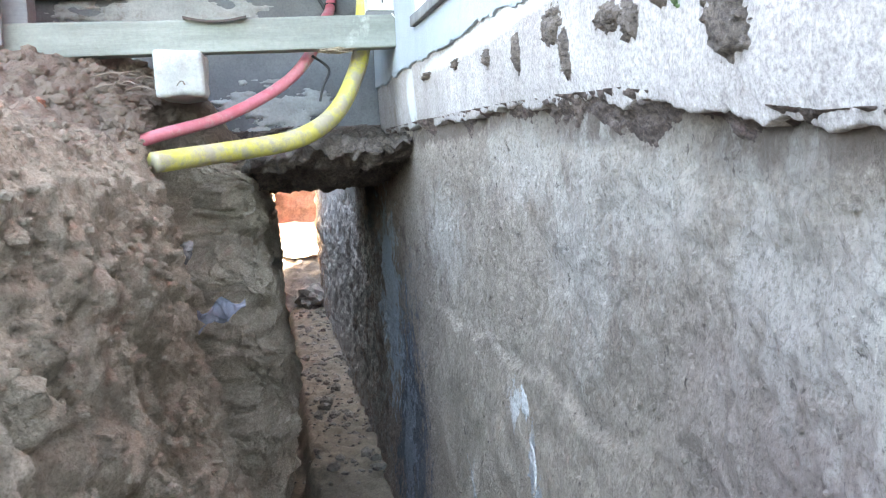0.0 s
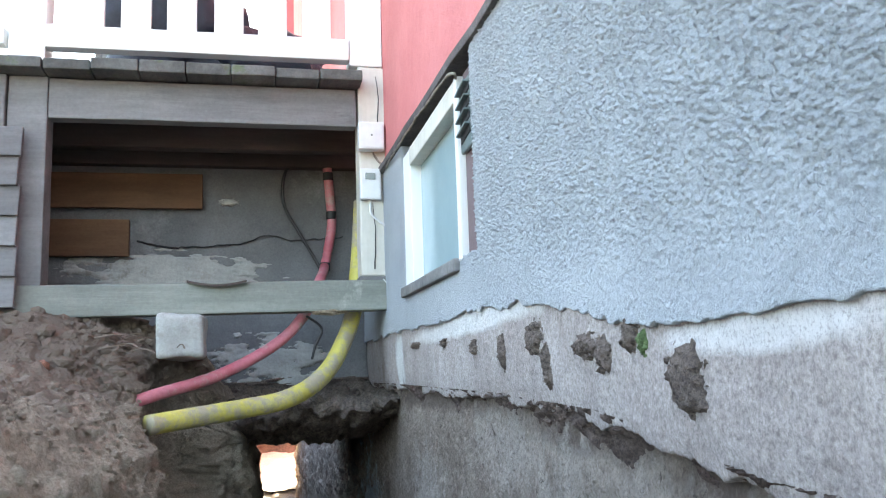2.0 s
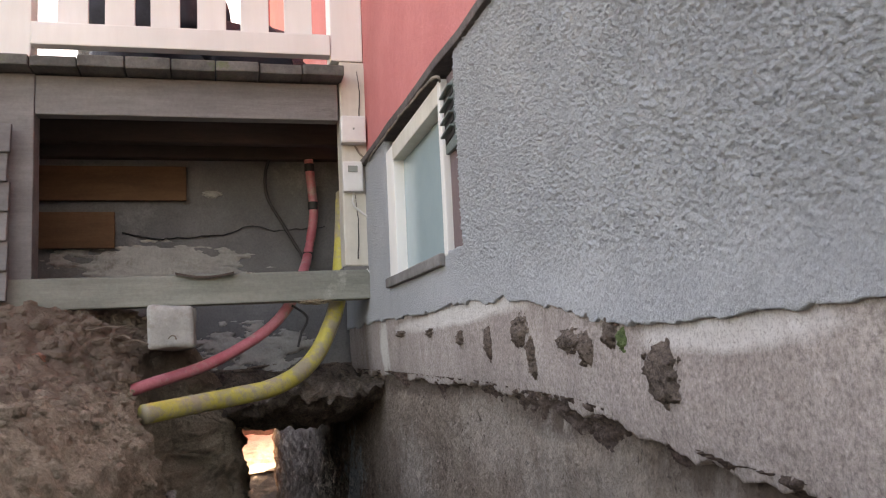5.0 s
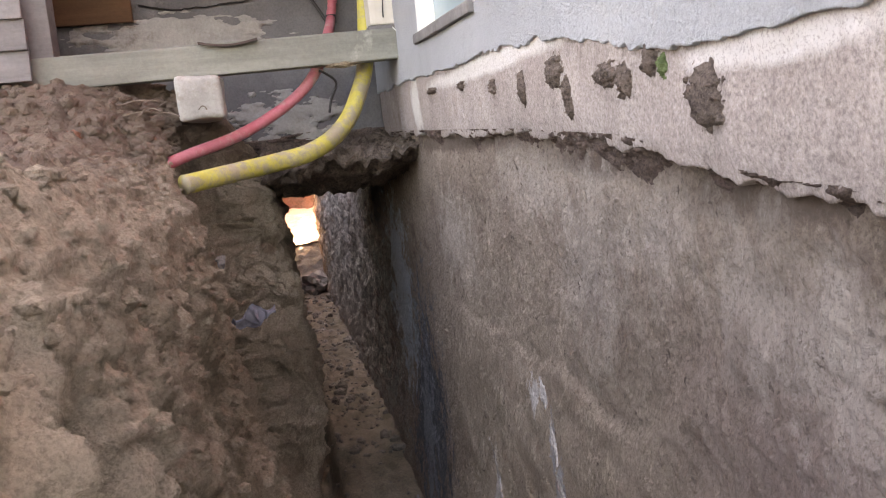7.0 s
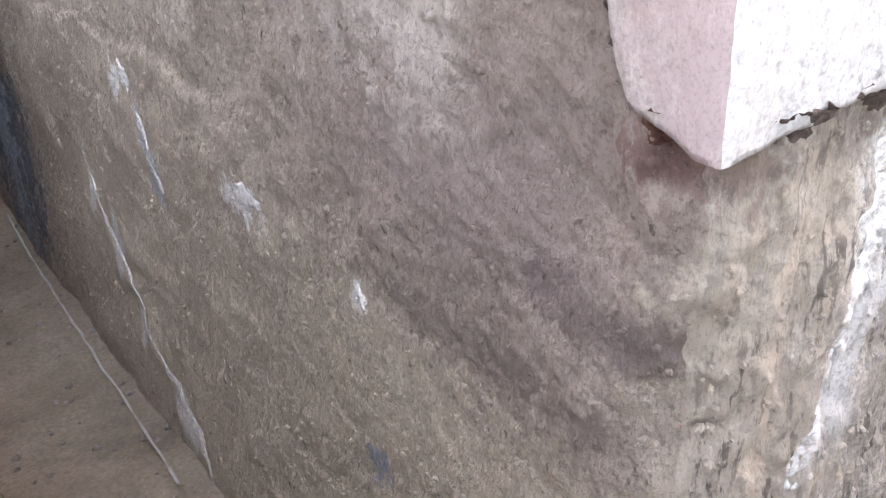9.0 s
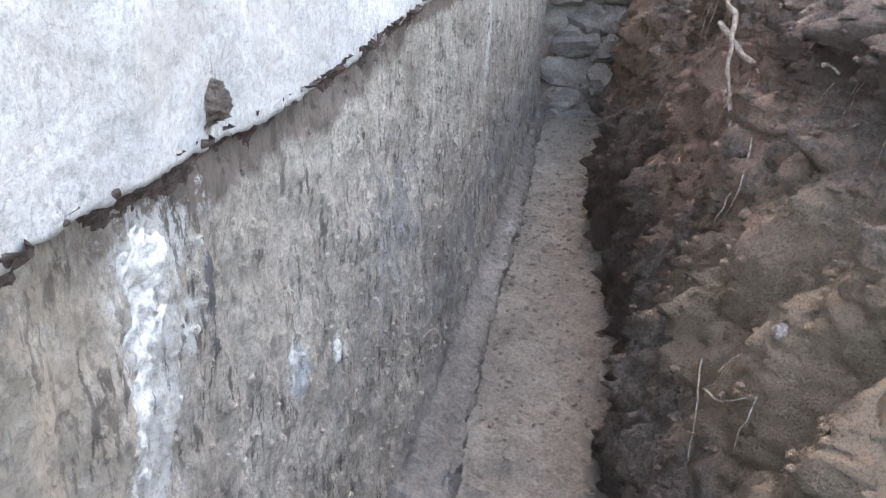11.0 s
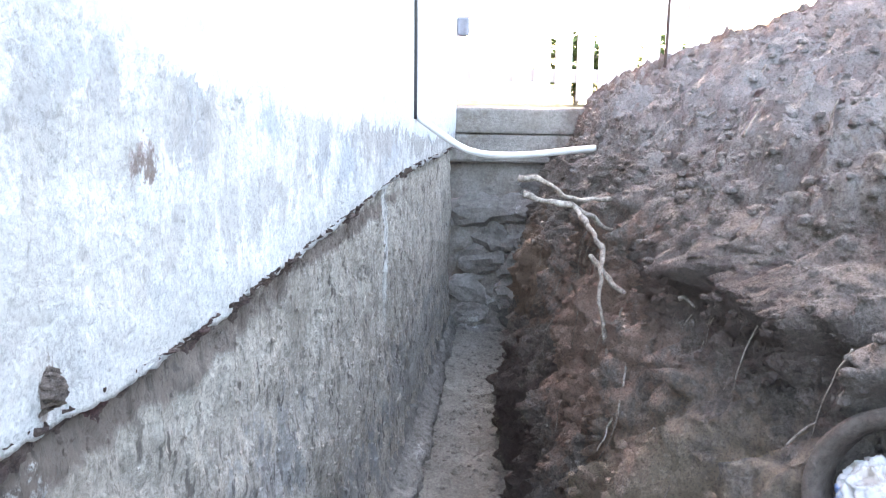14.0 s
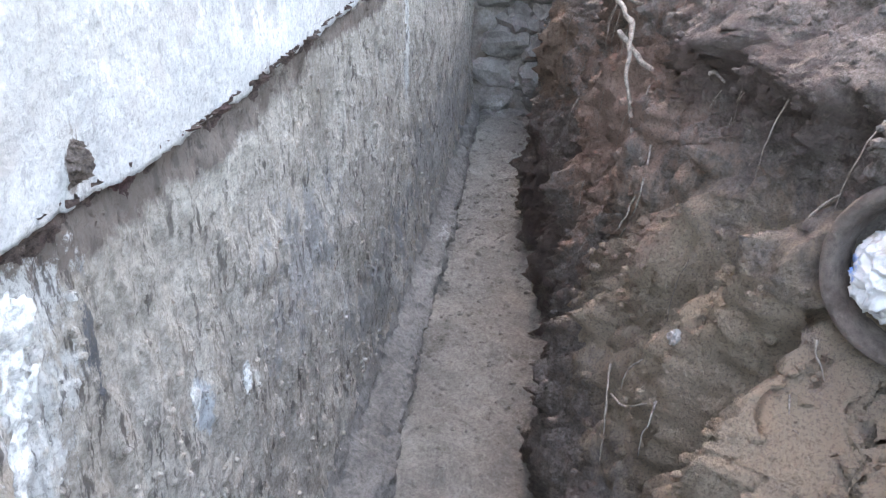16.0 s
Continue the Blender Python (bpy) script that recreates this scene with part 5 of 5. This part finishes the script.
# lime that ran down the walls
for i, (y, z, hy, hz, lean) in enumerate([(1.41, -0.925, 0.012, 0.20, 1.1), (1.62, -0.72, 0.010, 0.08, 0.9), (1.20, -1.11, 0.030, 0.07, 0.9), (0.765, -0.437, 0.040, 0.020, -0.3), (1.235, -0.36, 0.016, 0.026, 0.4),
                                          (1.165, -0.44, 0.014, 0.030, 0.6), (1.14, -0.52, 0.016, 0.030, 0.6), (0.476, -0.475, 0.004, 0.018, 0.6)]):
    smear("lime_smear", on_west, y, z, hy, hz, "lime", "dried white lime run on the clay wall", 40 + i, 0.0025, 0.85, 2.8, lean)
for i, (x, z, hx, hz, lean) in enumerate([(0.245, -0.222, 0.030, 0.026, 0.2), (0.240, -0.275, 0.022, 0.045, 0.25), (0.218, -0.345, 0.016, 0.050, 0.3), (0.186, -0.42, 0.008, 0.060, 0.3), (0.160, -0.495, 0.010, 0.035, 0.3),
                                          (0.518, -0.47, 0.011, 0.030, 0.2), (0.664, -0.533, 0.008, 0.024, 0.2)]):
    smear("lime_smear", on_south, x, z, hx, hz, "lime", "dried white lime run on the clay wall", 60 + i, 0.0025, 0.85, 2.8, lean)
smear("soil_clod", on_south_band, 0.336, -0.117, 0.007, 0.013, "clod", "lump of dried soil stuck on the render", 77, 0.008, 0.6, 3.0, category="soil clod")

# porch wall: broken plaster and a crack
def on_porch(x, z, lift):
    return Vector((x, 2.842 - lift, z))


smear("plaster_patch", on_porch, -0.68, 0.56, 0.26, 0.06, "concrete", "pale patch of bare plaster on the porch wall", 130, 0.004, 0.6, 2.0, -0.8)
smear("plaster_patch", on_porch, -0.50, 0.805, 0.03, 0.012, "concrete", "pale chip in the plaster", 131, 0.004)
smear("plaster_patch", on_porch, -0.35, 0.25, 0.16, 0.07, "concrete", "pale patch of bare plaster on the porch wall", 132, 0.004, 0.8, 2.5)
tagged(part("crack", tube([(-0.80, 2.842, 0.665), (-0.68, 2.842, 0.645), (-0.55, 2.842, 0.652), (-0.44, 2.842, 0.662), (-0.36, 2.842, 0.69), (-0.28, 2.842, 0.672), (-0.1, 2.842, 0.685)], 0.0035, 60, 5, 0.6, 0.006), "black_rubber"), "thin crack across the porch wall", "crack", kind="structure")
smear("soil_clod", on_porch, -0.3, 0.155, 0.5, 0.03, "clod", "dark soil clinging to the porch wall", 133, 0.03, 0.6, 3.0, category="soil clod")
tagged(part("foam", lump((-0.20, 2.33, 0.372), (0.045, 0.02, 0.008), 3, 3, 0.5, 2.5), "clay_smear"), "crumbs of dirty yellowed foam under the beam", "foam")

# cracks in the cream post, a wire at the beam's end, nails
for x, z0, z1 in ((-0.062, 0.50, 0.70), (-0.045, 0.94, 1.10)):
    tagged(part("crack", tube([(x, 2.333, z0), (x + 0.004, 2.333, (z0 + z1) / 2), (x - 0.002, 2.333, z1)], 0.0022, 20, 5, 0.4, 0.002), "black_rubber"), "dark drying crack in the post", "crack", kind="structure")
tagged(part("wire", tube([(-0.04, 2.315, 0.468), (-0.022, 2.31, 0.44), (-0.012, 2.31, 0.40), (-0.014, 2.312, 0.355)], 0.0016, 20, 5), "white_plastic", smooth=True), "thin loose wire at the end of the beam", "wire")


# ---- far things ----
def shrub(at, size, seed, label="green leafy shrub behind the deck"):
    """A small shrub: stems and a crown of single leaves."""
    rng = random.Random(seed)
    sh = empty("shrub", label, "shrub")
    stems = bmesh.new()
    for i in range(5):
        a = rng.uniform(0, math.tau)
        tip = (at[0] + math.cos(a) * size * 0.5, at[1] + math.sin(a) * size * 0.5, at[2] + size * rng.uniform(0.7, 1.3))
        t = tube([at, (at[0] * 0.6 + tip[0] * 0.4, at[1] * 0.6 + tip[1] * 0.4, at[2] + size * 0.4), tip], 0.012, 10, 6, 0.3)
        me = bpy.data.meshes.new("stem")
        t.to_mesh(me)
        stems.from_mesh(me)
        t.free()
    part("stems", stems, "root", sh)
    verts, faces = [], []
    for i in range(900):
        d = Vector((rng.gauss(0, 1), rng.gauss(0, 1), rng.gauss(0, 1))).normalized() * size * rng.uniform(0.35, 1.0) * (0.8 + 0.4 * noise.noise(Vector((i * 0.37, 1, 2))))
        c = Vector(at) + Vector((0, 0, size)) + d
        m = Euler((rng.uniform(-1, 1), rng.uniform(-1, 1), rng.uniform(0, 6))).to_matrix()
        n0 = len(verts)
        for q in ((0, -0.03, 0), (0.014, 0, 0.004), (0, 0.035, 0), (-0.014, 0, 0.004)):
            verts.append(tuple(c + m @ Vector(q)))
        faces.append((n0, n0 + 1, n0 + 2, n0 + 3))
    me = bpy.data.meshes.new("leaves")
    me.from_pydata(verts, [], faces)
    me.materials.append(M["foliage"])
    leaves = new("leaves", me)
    leaves.parent = sh


shrub((-2.55, 4.9, 0.25), 0.85, 3)
for i in range(2):
    shrub((5.6 + 0.2 * i, -0.55 - 0.6 * i, 0.02), 0.26, 5 + i, "shrub behind the white picket fence")
tagged(part("stake", tube([(3.3, -0.84, 0.1), (3.3, -0.845, 0.3), (3.31, -0.85, 0.52)], 0.006, 12, 6, 0.8, 0.003), "dark_wood"), "thin dark stake in the soil heap", "stake")
tagged(part("tap_box", box(3.24, 3.30, -0.075, -0.03, 0.33, 0.40, 0.008), "rag"), "small grey-blue fitting at the house corner", "fitting")


def rootlets(seed):
    """Hair roots hanging out of the bank, too many to count."""
    rng = random.Random(seed)
    bm = bmesh.new()
    for i in range(170):
        p = south_bank(rng.uniform(0.30, 0.80), rng.uniform(0.25, 0.75))
        ln = rng.uniform(0.04, 0.16)
        side = rng.uniform(-0.4, 0.4)
        pts = [p, p + Vector((side * ln * 0.3, 0.012, -ln * 0.25)), p + Vector((side * ln * 0.6, 0.02, -ln * 0.6)), p + Vector((side * ln, 0.022, -ln))]
        t = tube([tuple(q) for q in pts], rng.uniform(0.0006, 0.0016), 8, 4, 0.4, 0.003)
        me = bpy.data.meshes.new("rootlet")
        t.to_mesh(me)
        bm.from_mesh(me)
        t.free()
    tagged(part("rootlets", bm, "root"), "fine pale hair roots hanging from the bank", "rootlets", kind="stuff")


rootlets(12)
